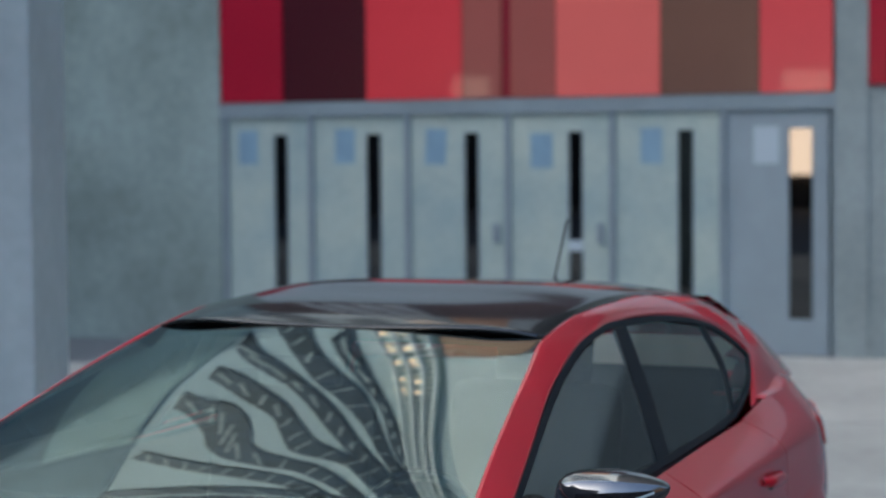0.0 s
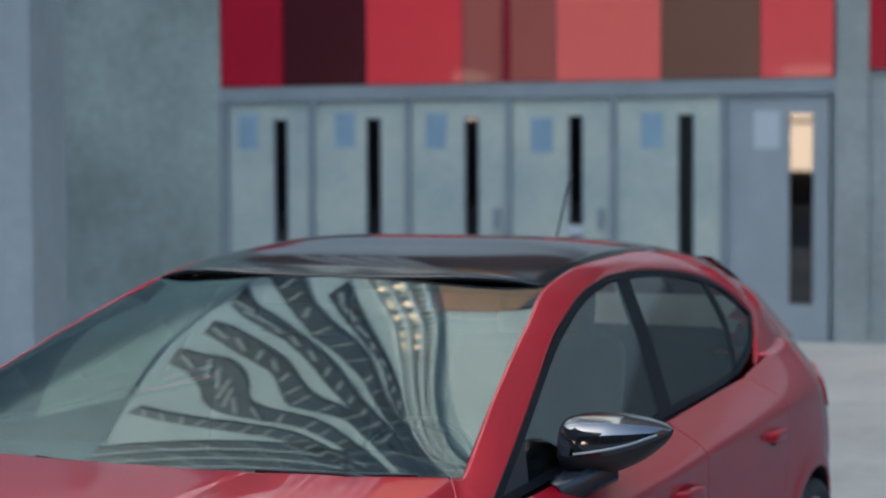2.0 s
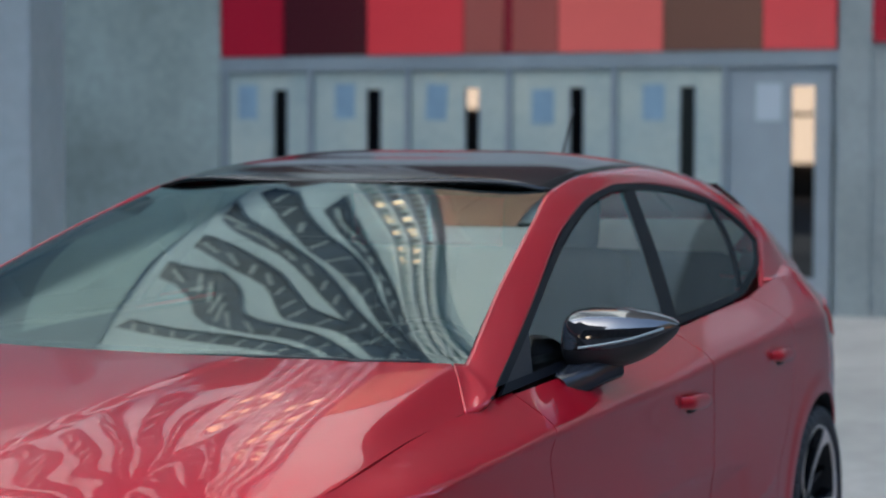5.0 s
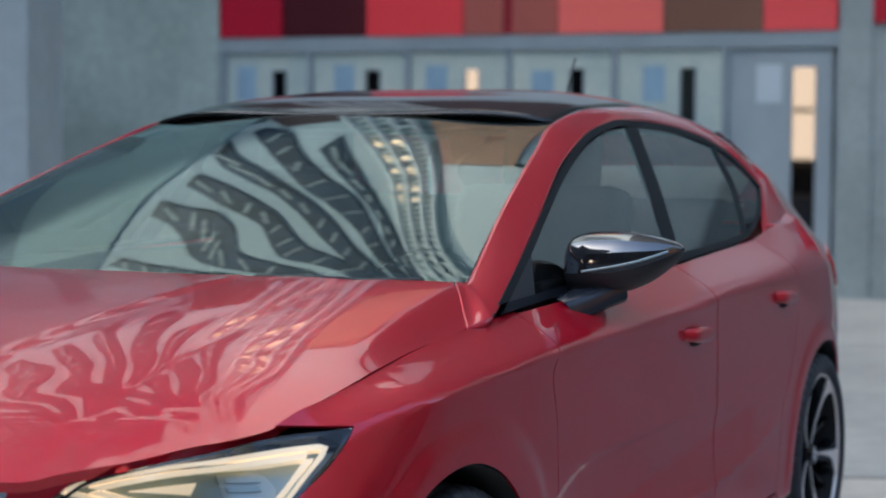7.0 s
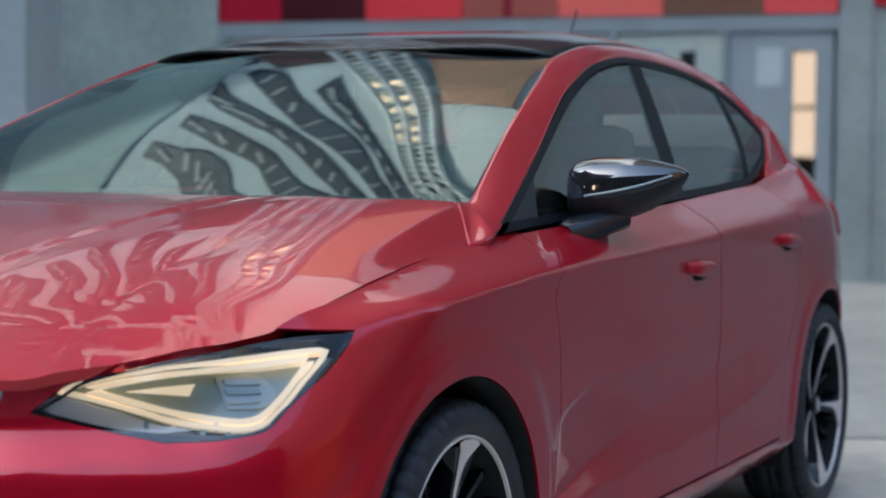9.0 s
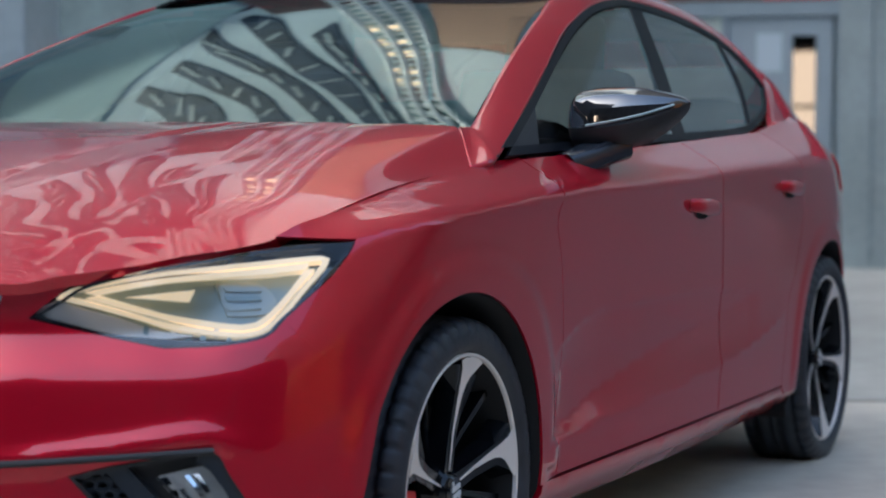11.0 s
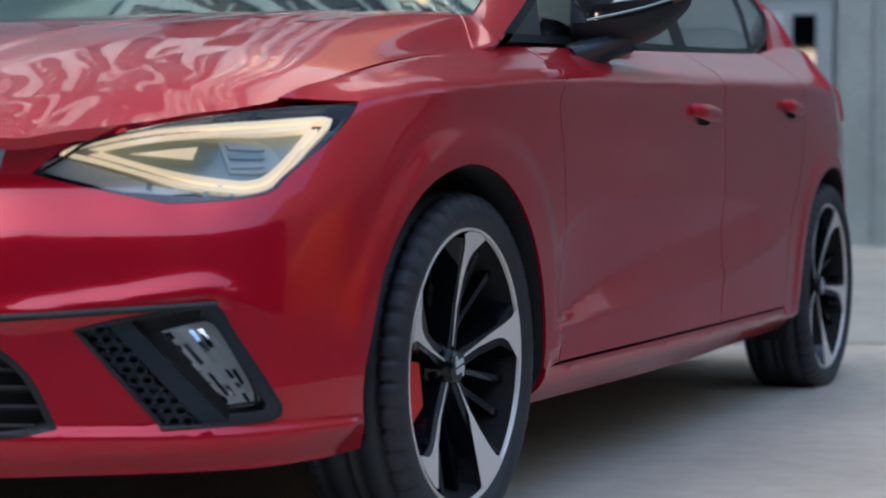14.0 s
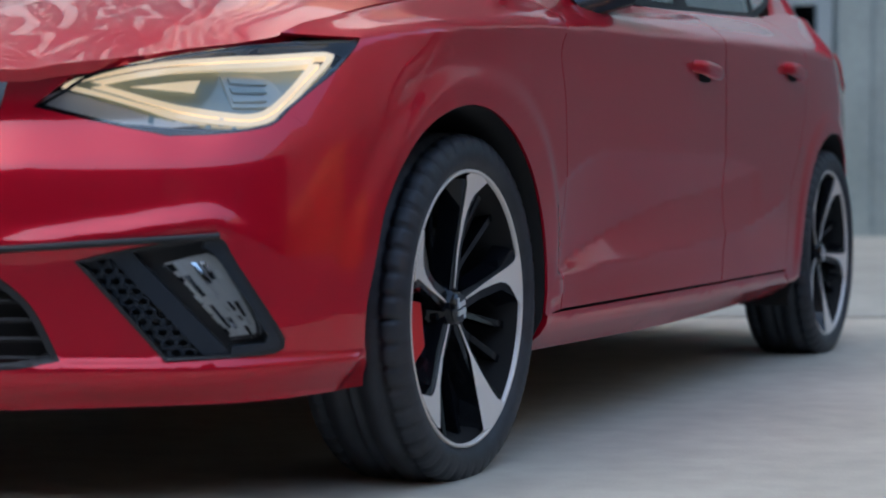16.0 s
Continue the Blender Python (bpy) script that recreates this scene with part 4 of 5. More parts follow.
# body shell under the panels, cabin floor, dashboard and seats
part("floor_pan", box(-2.12, -.72, .205, -.33, .72, .262), M_DARK, car)
part("underbody", box(-2.95, -.52, .20, .55, .52, .26), M_DARK, car)
part("engine_bay", box(-.1, -.52, .25, .55, .52, .60), M_DARK, car)
part("bulkhead", box(-.32, -.72, .25, -.26, .72, .86), M_DARK, car)
part("cabin_floor", box(-2.9, -.75, .27, -.3, .75, .33), M_SEAT, car)
for sgn in (1, -1):
    part("door_lining", box(-2.15, .70 * sgn, .30, -.50, .762 * sgn, .914), M_SEAT, car, bevel=.01)
rows = []
for y in np.linspace(-.72, .72, 19):
    hump = .03 * math.exp(-((y - .36) / .2) ** 2)
    rows.append([(-.28, y, .885), (-.42, y, .905 + hump * .6), (-.62, y, .90 + hump), (-.72, y, .86 + hump), (-.74, y, .70), (-.60, y, .55)])
loft("dashboard", rows, M_SEAT, car, "dark grey dashboard", out_from=(-.5, 0, .5), thick=.02)
bm = revolve([(-.016, .165), (0, .18), (.016, .165), (0, .150), (-.016, .165)], 40)
bmesh.ops.transform(bm, matrix=pose(-.86, .36, .80, 0, 0, 90) @ pose(0, 0, 0, -25, 0, 0), verts=bm.verts)
part("steering_wheel", bm, M_BLACK, car, smooth=True)
for y in (.36, -.36):
    seat = part("front_seat", box(-1.50, y - .24, .45, -1.0, y + .24, .60), M_SEAT, car, bevel=.05, smooth=True)
    bk = part("backrest", box(-.07, -.23, 0, .07, .23, .56, pose(-1.50, y, .55, 0, -14, 0)), M_SEAT, seat, bevel=.05, smooth=True)
    part("headrest", box(-.05, -.13, 0, .05, .13, .17, pose(-1.66, y, 1.075, 0, -10, 0)), M_SEAT, seat, bevel=.04, smooth=True)
bench = part("rear_bench", box(-2.35, -.62, .45, -1.9, .62, .60), M_SEAT, car, bevel=.05, smooth=True)
part("bench_back", box(-.07, -.62, 0, .07, .62, .52, pose(-2.35, 0, .55, 0, -18, 0)), M_SEAT, bench, bevel=.05, smooth=True)
part("headlining", box(-2.6, -.50, 1.235, -1.32, .50, 1.25), M_SEAT, car)
bm = box(-.03, -.11, -.035, .012, .11, .035, pose(-.98, 0, 1.175, 0, -10, 0))
part("rear_view_mirror", bm, M_BLACK, car, bevel=.012, smooth=True)


# wheels
def wheel(front):
    root = new("wheel")
    root.parent = car
    tagged(root, "black and machined alloy wheel with a low tyre", "")
    # tyre with shoulder blocks and grooves
    prof = [(.075, .232), (.090, .241), (.0965, .254), (.097, .268), (.091, .284), (.084, .2915), (.072, .2955), (.064, .2965), (.062, .2895), (.053, .2895), (.051, .297), (.018, .2975), (.016, .290), (.006, .290), (.004, .2975)]
    prof = prof + [(-a, r) for a, r in reversed(prof)]
    n = 288
    rows = []
    for i in range(n + 1):
        a = 2 * math.pi * i / n
        row = []
        for o, r in prof:
            k = i % 6
            if .28 < r and abs(o) > .060 and k == 0:
                r -= .008
            row.append((r * math.cos(a), o, r * math.sin(a)))
        rows.append(row)
    loft("tyre", rows, M_TYRE, root, "black low-profile tyre")
    part("rim_barrel", revolve([(.085, .236), (.070, .222), (.03, .212), (-.09, .205), (-.095, .235)], 72), M_DARK, root, smooth=True)
    part("rim_lip", revolve([(.080, .2290), (.0865, .2295), (.0885, .2325), (.087, .2355), (.078, .2365)], 96), M_SILVER, root, "thin machined silver rim edge", smooth=True)
    for k in range(5):
        rot = pose(0, 0, 0, 0, -(92 + 72 * k), 0)
        polar = [(.034, 2), (.10, 1.7), (.145, 2.6), (.165, 3.4), (.182, 5.2), (.195, 8.0), (.206, 12.0), (.2245, 17.5), (.2285, 12), (.2285, 5), (.2285, -2), (.2245, -5.5), (.210, -3.4), (.19, -2.7), (.15, -2.3), (.10, -1.8), (.034, -2)]
        top = [(r * math.cos(radians(g)), r * math.sin(radians(g))) for r, g in polar]
        bm = bmesh.new()
        # dish: the face falls inwards to the hub
        dish = lambda r: .058 + .030 * ((r - .04) / .185) ** 1.5 if r > .04 else .058
        A = [bm.verts.new(rot @ Vector((r, dish(r), w))) for r, w in top]
        B = [bm.verts.new(rot @ Vector((r, dish(r) - .0015, w))) for r, w in top]
        bm.faces.new(A)
        for i in range(len(A)):
            bm.faces.new((A[i], A[(i + 1) % len(A)], B[(i + 1) % len(A)], B[i]))
        bmesh.ops.triangulate(bm, faces=[f for f in bm.faces if len(f.verts) > 4])
        sp = part("spoke", bm, M_SILVER, root, "machined silver spoke face")
        # black body of the spoke, wider and set back
        ea = [(.03, -.020), (.10, -.014), (.17, -.018), (.218, -.040)]
        eb = [(.218, .075), (.19, .050), (.17, .032), (.10, .024), (.03, .022)]
        bm = bmesh.new()
        T = ea + eb
        A = [bm.verts.new(rot @ Vector((r, dish(r) - .003, w * .8))) for r, w in T]
        B = [bm.verts.new(rot @ Vector((r, dish(r) - .040, w * 1.15))) for r, w in T]
        bm.faces.new(A)
        for i in range(len(A)):
            bm.faces.new((A[i], A[(i + 1) % len(A)], B[(i + 1) % len(A)], B[i]))
        part("spoke_body", bm, M_RIM_BLACK, sp)
        # thin secondary blade between two spokes
        rot2 = pose(0, 0, 0, 0, -(92 + 72 * k + 36), 0)
        for w0 in (-.018, .018):
            T = [(.05, w0 * .5 - .005), (.12, w0 - .006), (.222, w0 * 1.8 - .007), (.222, w0 * 1.8 + .007), (.12, w0 + .006), (.05, w0 * .5 + .005)]
            bm = bmesh.new()
            A = [bm.verts.new(rot2 @ Vector((r, dish(r) - .028, w))) for r, w in T]
            B = [bm.verts.new(rot2 @ Vector((r, dish(r) - .055, w))) for r, w in T]
            bm.faces.new(A)
            for i in range(len(A)):
                bm.faces.new((A[i], A[(i + 1) % len(A)], B[(i + 1) % len(A)], B[i]))
            part("inner_blade", bm, M_RIM_BLACK, root)
        bolt = revolve([(.052, .0), (.052, .0065), (.040, .0075)], 6)
        bmesh.ops.transform(bolt, matrix=pose(0, 0, 0, 0, -(92 + 72 * k + 36), 0) @ Matrix.Translation((.048, -.004, 0)), verts=bolt.verts)
        part("wheel_bolt", bolt, M_RIM_BLACK, root)
    part("hub", revolve([(.066, 0), (.066, .026), (.060, .029), (.030, .055), (.0, .060)], 40), M_RIM_BLACK, root, smooth=True)
    cap = part("centre_cap", revolve([(.0705, 0), (.0705, .024), (.066, .028)], 40), M_BLACK_GLOSS, root, "black centre cap with a plain silver emblem")
    for sgn in (1, -1):
        part("emblem_bar", box(-.015, .0705, .0025 * sgn, .015, .0728, .0105 * sgn, pose(0, 0, 0, 0, 12, 0)), M_STEEL, cap)
        part("emblem_end", box(.007 * sgn, .0705, -.001 * sgn, .013 * sgn, .0722, .016 * sgn, pose(0, 0, 0, 0, 12, 0) @ pose(0, 0, .004 * sgn)), M_STEEL, cap)
    part("brake_disc", revolve([(-.02, .05), (.005, .06), (-.01, .07), (-.01, .148), (-.03, .15)], 60), M_DISC, root, smooth=True)
    cal = bmesh.new()
    for a in np.linspace(radians(-32), radians(8), 8):
        for r in (.112, .180):
            for o in (-.045, .048):
                cal.verts.new((r * math.cos(a), o, r * math.sin(a)))
    bmesh.ops.convex_hull(cal, input=cal.verts)
    caliper = part("brake_caliper", cal, M_RED_CALIPER, root, "red brake caliper", bevel=.003)
    return root


w_front = wheel(True)
CAP = .84 - .0705
w_front.matrix_basis = pose(0, CAP, .308, 0, 0, 0)
for x, sgn in ((-2.56, 1), (0, -1), (-2.56, -1)):
    c = copy_thing(w_front, pose(x, CAP * sgn, .308, 0, -22 if x else 0, 0 if sgn > 0 else 180))

# ---- the place ----
def place(name, bm, mat, label, category, kind="structure", smooth=False, bevel=0.0, group=""):
    return tagged(part(name, bm, mat, None, smooth=smooth, bevel=bevel), label, category, group, kind)


GZ = .022   # level of the paving
bm = bmesh.new()
bmesh.ops.create_grid(bm, x_segments=8, y_segments=8, size=400)
bmesh.ops.translate(bm, vec=(0, 0, GZ), verts=bm.verts)
ground = place("ground", bm, M_GROUND, "pale worn concrete paving, dusty and dry", "ground")

# the back wall runs at a slant; its own frame: a along it, b into it, z up
WALL = Matrix.Translation((-1.82, 17.9, 0)) @ pose(0, 0, 0, 0, 0, math.degrees(math.atan2(-1.9, 5.14)))


def wbox(a0, b0, z0, a1, b1, z1):
    return box(a0, b0, z0, a1, b1, z1, WALL)


place("wall_left", wbox(-16, .0, 0, -.02, .6, 5.0), M_CONCRETE, "board-marked grey concrete wall with stains", "wall")
place("wall_behind", wbox(-.02, .12, 0, 5.53, .6, 5.0), M_CONCRETE, "grey concrete wall behind the doors", "wall")
place("wall_pier", wbox(5.53, -.02, 0, 5.79, .6, 5.0), M_CONCRETE_B, "pale concrete pier beside the doors", "wall")
place("wall_right", wbox(5.79, .0, 0, 8.2, .6, 2.245), M_CONCRETE_B, "pale concrete wall below red cladding", "wall")
# unseen end walls, toned to lighten window reflections and keep door reflections dark
place("wall_far_right_upper", wbox(8.2, .0, 3.61, 22, .6, 5), M_TEAL, "unseen teal-grey wall added to brighten the side windows' reflections", "wall")
place("wall_far_right", wbox(8.2, .0, 0, 22, .6, 3.6), M_SLATE, "unseen slate-grey wall added to keep the doors' reflections dark", "wall")
place("pillar_near", box(-3.6, 8.4, 0, -1.665, 9.2, 2.75), M_PILLAR, "pale smooth concrete pillar", "pillar", bevel=.01)
# ground strip in a darker colour along the foot of the wall
place("wall_foot_strip", wbox(-16, -2.0, -.05, -.3, 0, GZ + .004), M_STRIP, "dark strip along the foot of the wall", "drain")
for a, r in ((-1.53, 1.9), (-1.53, 3.0), (-.55, 2.0), (-1.75, 1.05), (-.3, 3.1)):
    tie = revolve([(0, .0), (.012, .018), (0, .026)], 16)
    bmesh.ops.transform(tie, matrix=WALL @ pose(a, -.004, r, 0, 0, 0), verts=tie.verts)
    tagged(part("tie_hole_plug", tie, M_STRIP, None), "dark round tie-hole plug in the concrete", "plug", "tie holes in the wall", "")

place("wall_upper", wbox(-.02, -.03, 3.205, 8.2, .11, 5.0), M_WHITE, "pale rendered wall above the cladding", "wall")
# cladding panels over the doors
cuts = [.0, .617, 1.42, 2.32, 2.681, 2.757, 3.163, 4.076, 4.909, 5.51]
hues = ["deep red", "maroon", "coral", "dusky pink", "dark red", "dusky pink", "pale coral", "brown", "rose"]
for i, (a0, a1, hue) in enumerate(zip(cuts, cuts[1:], hues)):
    deep = .012 if hue in ("maroon", "dark red") else 0
    tagged(part("cladding_panel", wbox(a0 + .003, -.03 + deep, 2.195, a1 - .003, .05, 3.2), M_PANEL[hue], None, bevel=.004), "glossy %s cladding panel above the doors" % hue, "panel", "cladding panels over the entrance", "")
tagged(part("cladding_panel", wbox(5.795, -.03, 2.245, 8.2, .05, 3.2), M_PANEL["deep red"], None, bevel=.004), "glossy deep red cladding panel on the next bay", "panel", "cladding panels over the entrance", "")
place("lintel", wbox(-.02, -.02, 2.06, 5.53, .115, 2.19), M_FRAME, "grey painted lintel over the doors", "lintel")

# doors in their frames
edges = [.03, .87, 1.795, 2.72, 3.65, 4.595, 5.50]
slots = [(.512, .635), (1.406, 1.535), (2.328, 2.447), (3.267, 3.382), (4.220, 4.340), (5.146, 5.336)]
papers = [(.158, .346, 1.635, 1.944), (1.103, 1.295, 1.639, 1.952), (1.961, 2.158, 1.623, 1.941), (2.924, 3.124, 1.587, 1.889), (3.895, 4.084, 1.619, 1.924), (4.853, 5.063, 1.612, 1.921)]
tilts = [0, 0, 3, 0, 0, 0]
for i in range(6):
    a0, a1 = edges[i] + .03, edges[i + 1] - .03
    s0, s1 = slots[i]
    z0, z1 = (.33, 1.90) if i == 5 else (.42, 1.90)
    grey = i == 5
    mat = M_GREYDOOR if grey else M_DOOR
    door = new("door_%d" % (i + 1))
    tagged(door, "grey steel door with a tall glazed slot" if grey else "pale green-grey steel door with a tall narrow window and a notice", "door", "", "structure")
    for nm, q in (("door_leaf", (a0, .01, .01, s0, .06, 2.055)), ("door_leaf", (s1, .01, .01, a1, .06, 2.055)), ("door_leaf", (s0, .01, .01, s1, .06, z0)), ("door_leaf", (s0, .01, z1, s1, .06, 2.055))):
        part(nm, wbox(*q), mat, door)
    part("pane", wbox(s0, .022, z0, s1, .028, z1), M_SLOT, door)
    # black sheet stands in for the unlit room behind the slot
    part("unlit_room_backing", wbox(s0 - .02, .065, z0 - .02, s1 + .02, .07, z1 + .02), M_DARK, door)
    for nm, q in (("glazing_bead", (s0 - .012, .004, z0 - .012, s0, .01, z1 + .012)), ("glazing_bead", (s1, .004, z0 - .012, s1 + .012, .01, z1 + .012))):
        part(nm, wbox(*q), M_FRAME, door)
    part("door_frame", wbox(a0 - .058, -.02, 0, a0 - .003, .10, 2.06), M_FRAME, door)
    n0, n1, nz0, nz1 = papers[i]
    part("notice", box(n0 - (n0 + n1) / 2, .004, -(nz1 - nz0) / 2, n1 - (n0 + n1) / 2, .008, (nz1 - nz0) / 2, WALL @ pose((n0 + n1) / 2, 0, (nz0 + nz1) / 2, 0, tilts[i], 0)), M_NOTICE_B if grey else M_NOTICE, door, "faded blue paper notice")
    if i in (2, 3):
        part("door_pull", wbox(a1 - .11, -.02, .94, a1 - .04, .01, 1.115), M_FRAME, door, bevel=.006)
    if i == 3:
        part("lock_plate", wbox(s0 - .01, -.002, .88, s1 + .005, .02, .97), M_NOTICE_B, door)
place("door_jamb", wbox(5.503, -.01, 0, 5.528, .10, 2.06), M_FRAME, "grey steel jamb of the last door", "door frame")
place("threshold", wbox(-.02, -.05, -.02, 5.53, .09, GZ + .009), M_STRIP, "dark threshold strip under the doors", "threshold")

# dark ground out of view, added to darken reflections in doors and bumper
bm = bmesh.new()
rim = [(-25, -21.8), (-25, 1.0), (.50, 2.0), (3.9, 15.6), (19.5, 10), (19.5, -21.8)]
A, B = [bm.verts.new((x, y, GZ + .006)) for x, y in rim], [bm.verts.new((x, y, -.05)) for x, y in rim]
bm.faces.new(A)
for i in range(6):
    bm.faces.new((A[i], A[(i + 1) % 6], B[(i + 1) % 6], B[i]))
place("road", bm, M_ASPHALT, "unseen grey asphalt added beside the paving to darken the car's reflections", "road")
# the paving towards the doors has a darker, greyer colour
bm = bmesh.new()
rim = [(-40, 8.03), (-40, 30), (40, 30), (40, 6.29)]
A, B = [bm.verts.new((x, y, GZ + .002)) for x, y in rim], [bm.verts.new((x, y, -.05)) for x, y in rim]
bm.faces.new(A)
for i in range(4):
    bm.faces.new((A[i], A[(i + 1) % 4], B[(i + 1) % 4], B[i]))
place("pavement_far", bm, M_GROUND_FAR, "darker, greyer concrete paving before the doors", "pavement")

# paving joints
for k, (x0, y0, x1, y1) in enumerate(((-9, 7.35, 14, 6.85), (-9, 12.4, 14, 11.7), (5.0, -6, 5.0, 14), (-3.8, -6, -3.2, 16))):
    d = Vector((x1 - x0, y1 - y0, 0))
    m = pose(x0, y0, 0, 0, 0, math.degrees(math.atan2(d.y, d.x)))
    place("paving_joint", box(0, -.009, -.01, d.length, .009, GZ + .003, m), M_JOINT, "dark joint between concrete paving bays", "joint")

# upper storeys over the wall, seen only as reflections in the car
upper = new("apartment_building")
upper.matrix_world = WALL
tagged(upper, "tall pale building with wavy white ribbons between dark glass", "building")
part("wall", box(-40, .75, 5.0, 5.5, 3, 88), M_WHITE, upper)
part("side_wall", box(5.5, .70, 8.6, 20, 3, 22), M_SLATE, upper)
# unseen pale band added for the side windows to reflect
part("window_reflection_wall", box(5.5, .70, 5.05, 20, 3, 8.55), M_CONCRETE, upper)
# glazed strips that wave up the facade: right edge and left edge of each, (along, up)
strips = [
    ([(-4.78, 13.8), (-4.6, 14.9), (-4.3, 15.6), (-4.4, 17.1), (-4.76, 18.6), (-5.1, 19.8), (-5.0, 20.9), (-4.45, 21.9), (-3.83, 22.9), (-3.3, 26), (-2.9, 30)], [(-5.34, 14.8), (-5.32, 16.1), (-5.58, 17.8), (-6.03, 19.4), (-6.11, 20.9), (-5.41, 22.3), (-4.58, 23.3), (-3.9, 26), (-3.4, 30)]),
    ([(-3.36, 11.8), (-3.25, 12.8), (-3.1, 14.9), (-3.03, 16.4), (-3.19, 18.1), (-3.27, 19.7), (-3.04, 20.6), (-2.45, 21.9), (-2.1, 24), (-1.9, 30)], [(-3.74, 12.5), (-3.73, 13.6), (-3.72, 14.9), (-3.61, 16.2), (-3.59, 17.4), (-3.94, 19.5), (-4.04, 20.8), (-3.51, 21.6), (-2.9, 22.6), (-2.7, 24.8), (-2.35, 30)]),
    ([(-2.02, 9.1), (-2.28, 10.9), (-2.21, 12.5), (-2.12, 13.9), (-2.0, 15.8), (-1.98, 17.7), (-2.01, 20.0), (-1.82, 22.2), (-1.59, 24.6), (-1.3, 30)], [(-2.53, 10.3), (-2.66, 11.5), (-2.6, 13.1), (-2.46, 14.3), (-2.44, 16.5), (-2.51, 18.8), (-2.44, 21.3), (-2.15, 24.0), (-1.75, 30)]),
    ([(-1.23, 8.3), (-1.04, 9.2), (-1.23, 11.1), (-1.25, 13.1), (-1.02, 15.6), (-1.1, 18.2), (-1.2, 21.1), (-1.0, 24.5), (-.7, 30)], [(-1.42, 8.5), (-1.57, 10.3), (-1.69, 11.9), (-1.75, 14.3), (-1.59, 15.6), (-1.48, 18.2), (-1.54, 20.9), (-1.4, 24.6), (-1.1, 30)]),
    ([(-.31, 10.0), (-.45, 11.8), (-.53, 14.4), (-.53, 16.6), (-.58, 19.2), (-.6, 21.6), (-.5, 24.4), (-.2, 30)], [(-.76, 10.8), (-.84, 12.7), (-.8, 14.6), (-.75, 17.1), (-.95, 19.9), (-.95, 23.1), (-.85, 24.5), (-.55, 30)]),
    ([(-.25, 5.6), (-.2, 6.8), (-.45, 8.0)], [(-.6, 5.6), (-.62, 7.0), (-.85, 8.4)]), ([(.35, 5.6), (.45, 6.8), (.2, 8.2)], [(0, 5.6), (.05, 7.0), (-.15, 8.6)]),
    ([(-1.0, 5.6), (-.9, 6.6), (-1.1, 7.6)], [(-1.35, 5.6), (-1.25, 6.8), (-1.5, 7.8)]),
    ([(-7.9, 19.0), (-7.6, 20.3), (-7.0, 21.6), (-6.0, 22.9), (-5.0, 24.4), (-4.4, 27), (-4.0, 30)], [(-8.4, 19.4), (-8.1, 20.8), (-7.5, 22.3), (-6.5, 23.7), (-5.6, 25), (-4.9, 27.5), (-4.5, 30)])]
# further up the ribbons run level, one above the other
for k in range(26):
    z = 26.5 + 1.6 * k
    line = [(-24, z - 6), (-16, z - 4.3), (-9, z - 1.9), (-5, z), (-3.4, z + 1.1)] + ([(-2.2, z + 2.1), (-.7, z + 3.4)] if k > 2 else [])
    strips.append(([(a + .05, h - .42) for a, h in line], [(a - .05, h + .42) for a, h in line]))
for right, left in strips:
    A, B = outline(right, step=.3, closed=False), outline(left, step=.3, closed=False)
    pick = lambda L, q: L[min(len(L) - 1, int(round(q * (len(L) - 1))))]
    count = 60
    R = [(pick(A, q), pick(B, q)) for q in np.linspace(0, 1, count)]
    R = [(a + (a - b) * .14, b - (a - b) * .14) for a, b in R]
    V = []
    for a, b in R:
        V += [(a[0], .745, a[1]), (a[0], .70, a[1]), (b[0], .70, b[1]), (b[0], .745, b[1])]
    strip = link("glazed_strip", V, [(4 * i + j, 4 * i + j + 1, 4 * i + j + 5, 4 * i + j + 4) for i in range(count - 1) for j in range(3)], M_BLUEGLASS, upper, "dark wavy strip of window glass", smooth=False)
    for k in range(3, count - 1, 4):
        a, b = R[k]
        mid, d = (a + b) / 2, a - b
        w = np.linalg.norm(d)
        part("mullion", box(-w / 2, .66, -.05, w / 2, .71, .05, pose(mid[0], 0, mid[1], 0, -math.degrees(math.atan2(d[1], d[0])) + (25 if k % 2 else -8), 0)), M_FRAME, strip)
bm = bmesh.new()
for nm, rim, front, mat, text in (
        ("blue_grey_gable", [(-40, 5.0), (-.9, 5.0), (-.9, 6.9), (-2.1, 9.2), (-4.7, 13.0), (-7.5, 17.6), (-10.6, 22.4), (-15, 28), (-22, 36), (-40, 50)], .62, M_BLUEGREY, "blue-grey gable wall beside the ribbons"),
        ("sloping_gable", [(-3.0, 5.1), (-1.0, 5.1), (-1.0, 7.1), (-2.2, 9.3), (-4.8, 13.1), (-7.5, 17.5), (-10.2, 17.5), (-8.2, 14.2), (-6.0, 10.3), (-4.0, 7.0)], .54, M_GABLE, "pale blue-grey sloping gable wall")):
    bm = bmesh.new()
    A, B = [bm.verts.new((a, front, z)) for a, z in rim], [bm.verts.new((a, front + .07, z)) for a, z in rim]
    bm.faces.new(A)
    for i in range(len(A)):
        bm.faces.new((A[i], A[(i + 1) % len(A)], B[(i + 1) % len(A)], B[i]))
    part(nm, bm, mat, upper, text)
# lattice of white steel with warm lamps behind
lat = pchip([(5.2, .6), (8.7, .65), (10.4, .70), (12.7, .70), (16, .45), (19.7, .1), (23.6, -.15), (30, .1), (42, .6)])
V = []
for z in np.linspace(5.4, 41.5, 60):
    V += [(float(lat(z)) - .62, .735, z), (float(lat(z)) - .62, .69, z), (float(lat(z)) + .62, .69, z), (float(lat(z)) + .62, .735, z)]
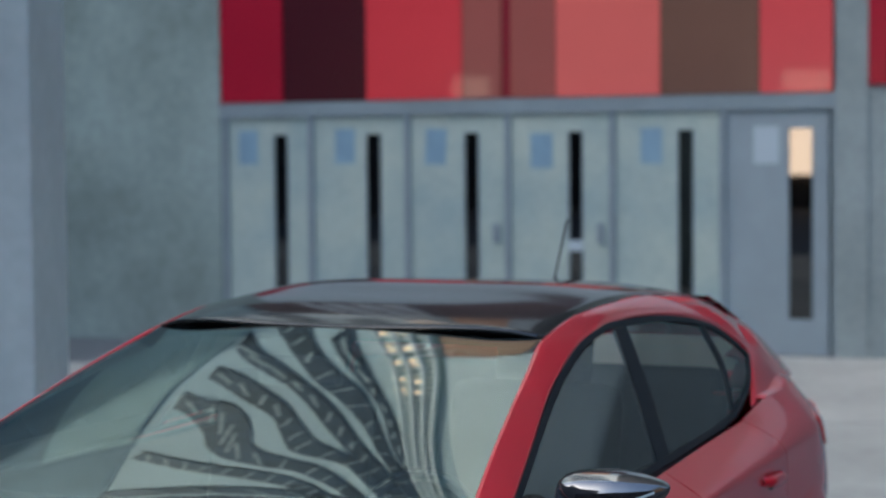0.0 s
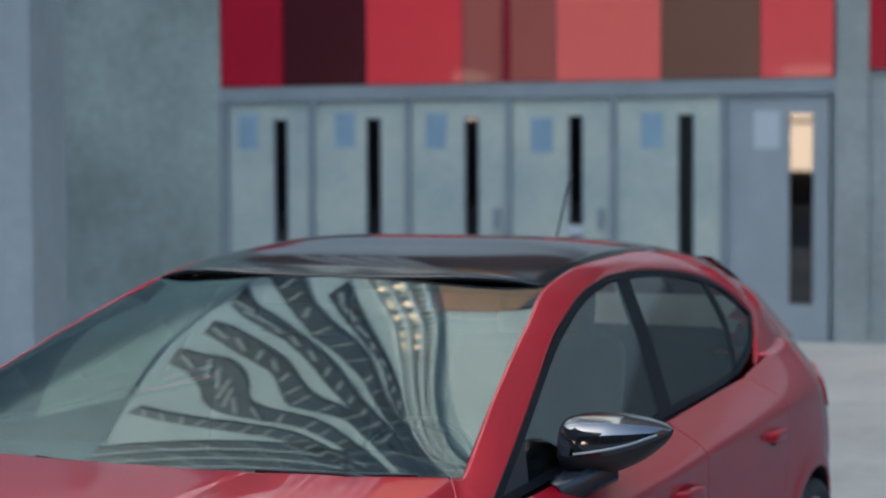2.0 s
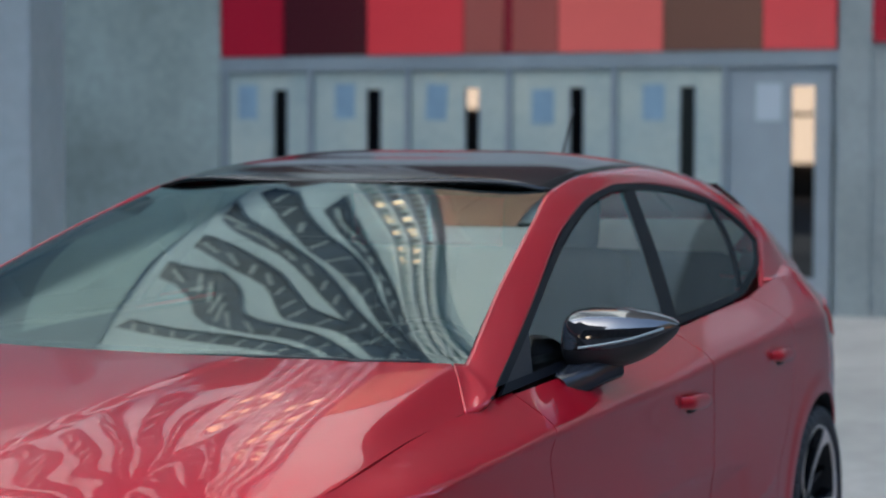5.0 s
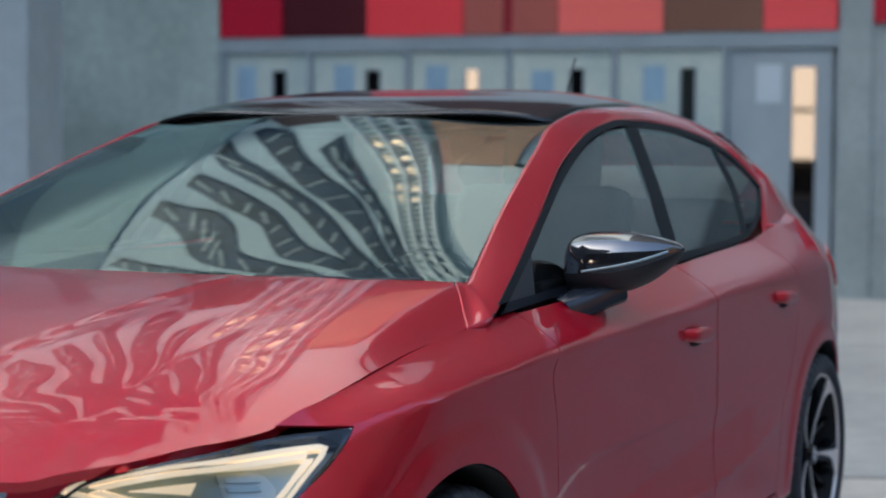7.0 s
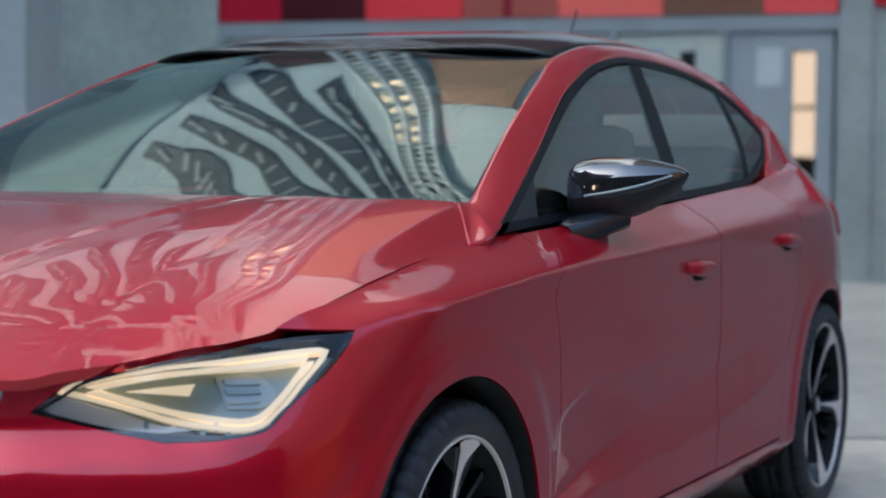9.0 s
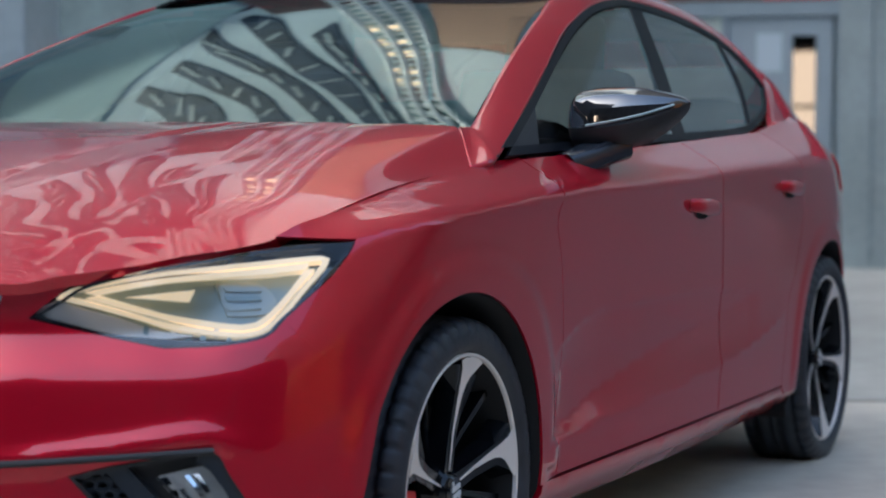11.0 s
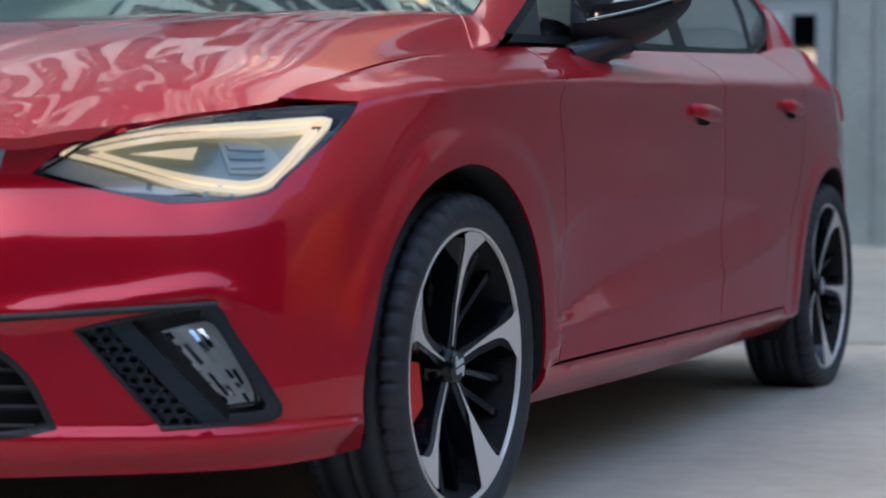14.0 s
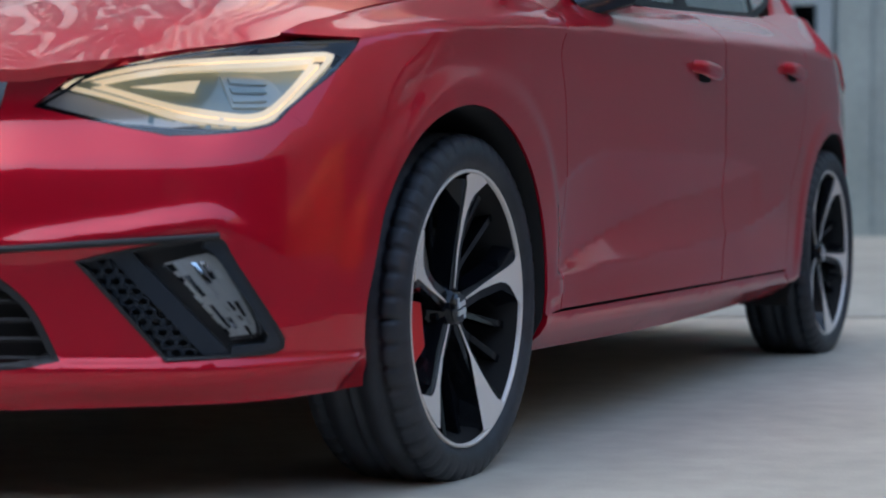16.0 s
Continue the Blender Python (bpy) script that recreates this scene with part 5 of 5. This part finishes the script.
link("lattice_backing", V, [(4 * i + j, 4 * i + j + 1, 4 * i + j + 5, 4 * i + j + 4) for i in range(59) for j in range(3)], M_GABLE, upper, "grey glazing behind the lattice", smooth=False)
for z in np.linspace(6, 41, 84):
    c = float(lat(z))
    part("lattice_bar", box(-.62, -.03, -.07, .62, .03, .07, pose(c, .55, z, 0, 30, 0)), M_STEEL, upper)
for j in range(4):
    tube("lattice_rib", [(float(lat(z)) - .5 + .33 * j, .52, z) for z in np.linspace(5.5, 41, 60)], .07, M_STEEL, upper)
for z in (10.6, 11.8, 12.8, 14.2, 15.1):
    for da in (-.48, .0):
        part("lattice_lamp", box(float(lat(z)) + da - .13, .60, z - .22, float(lat(z)) + da + .13, .64, z + .22), M_LAMPGLOW, upper, "warm lamp behind the lattice")
part("maroon_storey", box(-.88, .585, 5.02, 4.5, .685, 8.5), M_MAROON, upper, "maroon lower storey of the facade")
part("orange_soffit", box(1.40, .60, 8.6, 3.3, .74, 12.2), M_ORANGE, upper, "orange soffit panel")
part("white_bay", box(1.35, .62, 12.3, 4.5, .69, 66), M_WHITE_BAY, upper)
part("dark_bay", box(4.52, .58, 7.0, 13.2, .69, 66), M_BRICK, upper, "dark rendered bay of the facade")


# buildings out of view: one known from reflections, the rest added to shape light
def block(name, x0, y0, x1, y1, h, label, face):
    b = new(name)
    tagged(b, label, "building")
    part("wall", box(x0, y0, 0, x1, y1, h), M_BRICK, b)
    part("parapet", box(x0 - .15, y0 - .15, h, x1 + .15, y1 + .15, h + .4), M_BRICK, b)
    n = int((x1 - x0 if face == "y" else y1 - y0) / 3.2)
    for r in range(int((h - 1.5) / 3.2)):
        for k in range(n):
            z = 1.2 + 3.2 * r
            if face == "y":
                x = x0 + 1 + 3.2 * k
                part("window", box(x, y1 + .002, z, x + 1.8, y1 + .05, z + 1.7), M_WINDOW, b)
            elif face == "x":
                y = y0 + 1 + 3.2 * k
                part("window", box(x0 - .05, y, z, x0 - .002, y + 1.8, z + 1.7), M_WINDOW, b)
    return b


south = block("office_building", -46, -34, 19.8, -22.2, 15.0, "long dark office building with rows of windows", "y")
for x, w, z0, z1 in ((-18.4, 1.6, 1.08, 2.5), (-18.4, 1.6, 2.62, 4.22), (-31.4, 1.6, 2.95, 4.6)):
    part("lit_window", box(x - w / 2, -22.1, z0, x + w / 2, -22.02, z1), M_WARM, south, "warmly lit window")
# unseen blocks added on the left to keep the sun off yard and wall
block("sun_blocker", -40, 4.6, -26, 40, 26.0, "unseen dark block with windows, added to keep the sun off the wall", "x")
tower = block("sun_blocker_tall", -40, -40, -26, 4.4, 38.0, "unseen taller block with windows, added to keep the sun off the car", "x")
part("lit_window", box(-25.96, -16.1, 2.68, -25.9, -14.5, 4.1), M_WARM, tower, "warmly lit window")
# unseen blocks added on the right for dark reflections in the car's side
side_block = block("reflection_block", 20, -34, 34, 9, 24.0, "unseen dark block added for the reflections in the car's side", "")
# orange sheet added so the wing picks up a warm reflection
part("warm_panel", box(19.86, -17, 0, 19.94, 1, 5.2), M_WARM_PANEL, side_block, "unseen orange panel added for the warm reflection in the wing")
block("low_reflection_block", 20, 9.5, 34, 45, 7.0, "unseen low block with rows of windows, added on the right", "x")
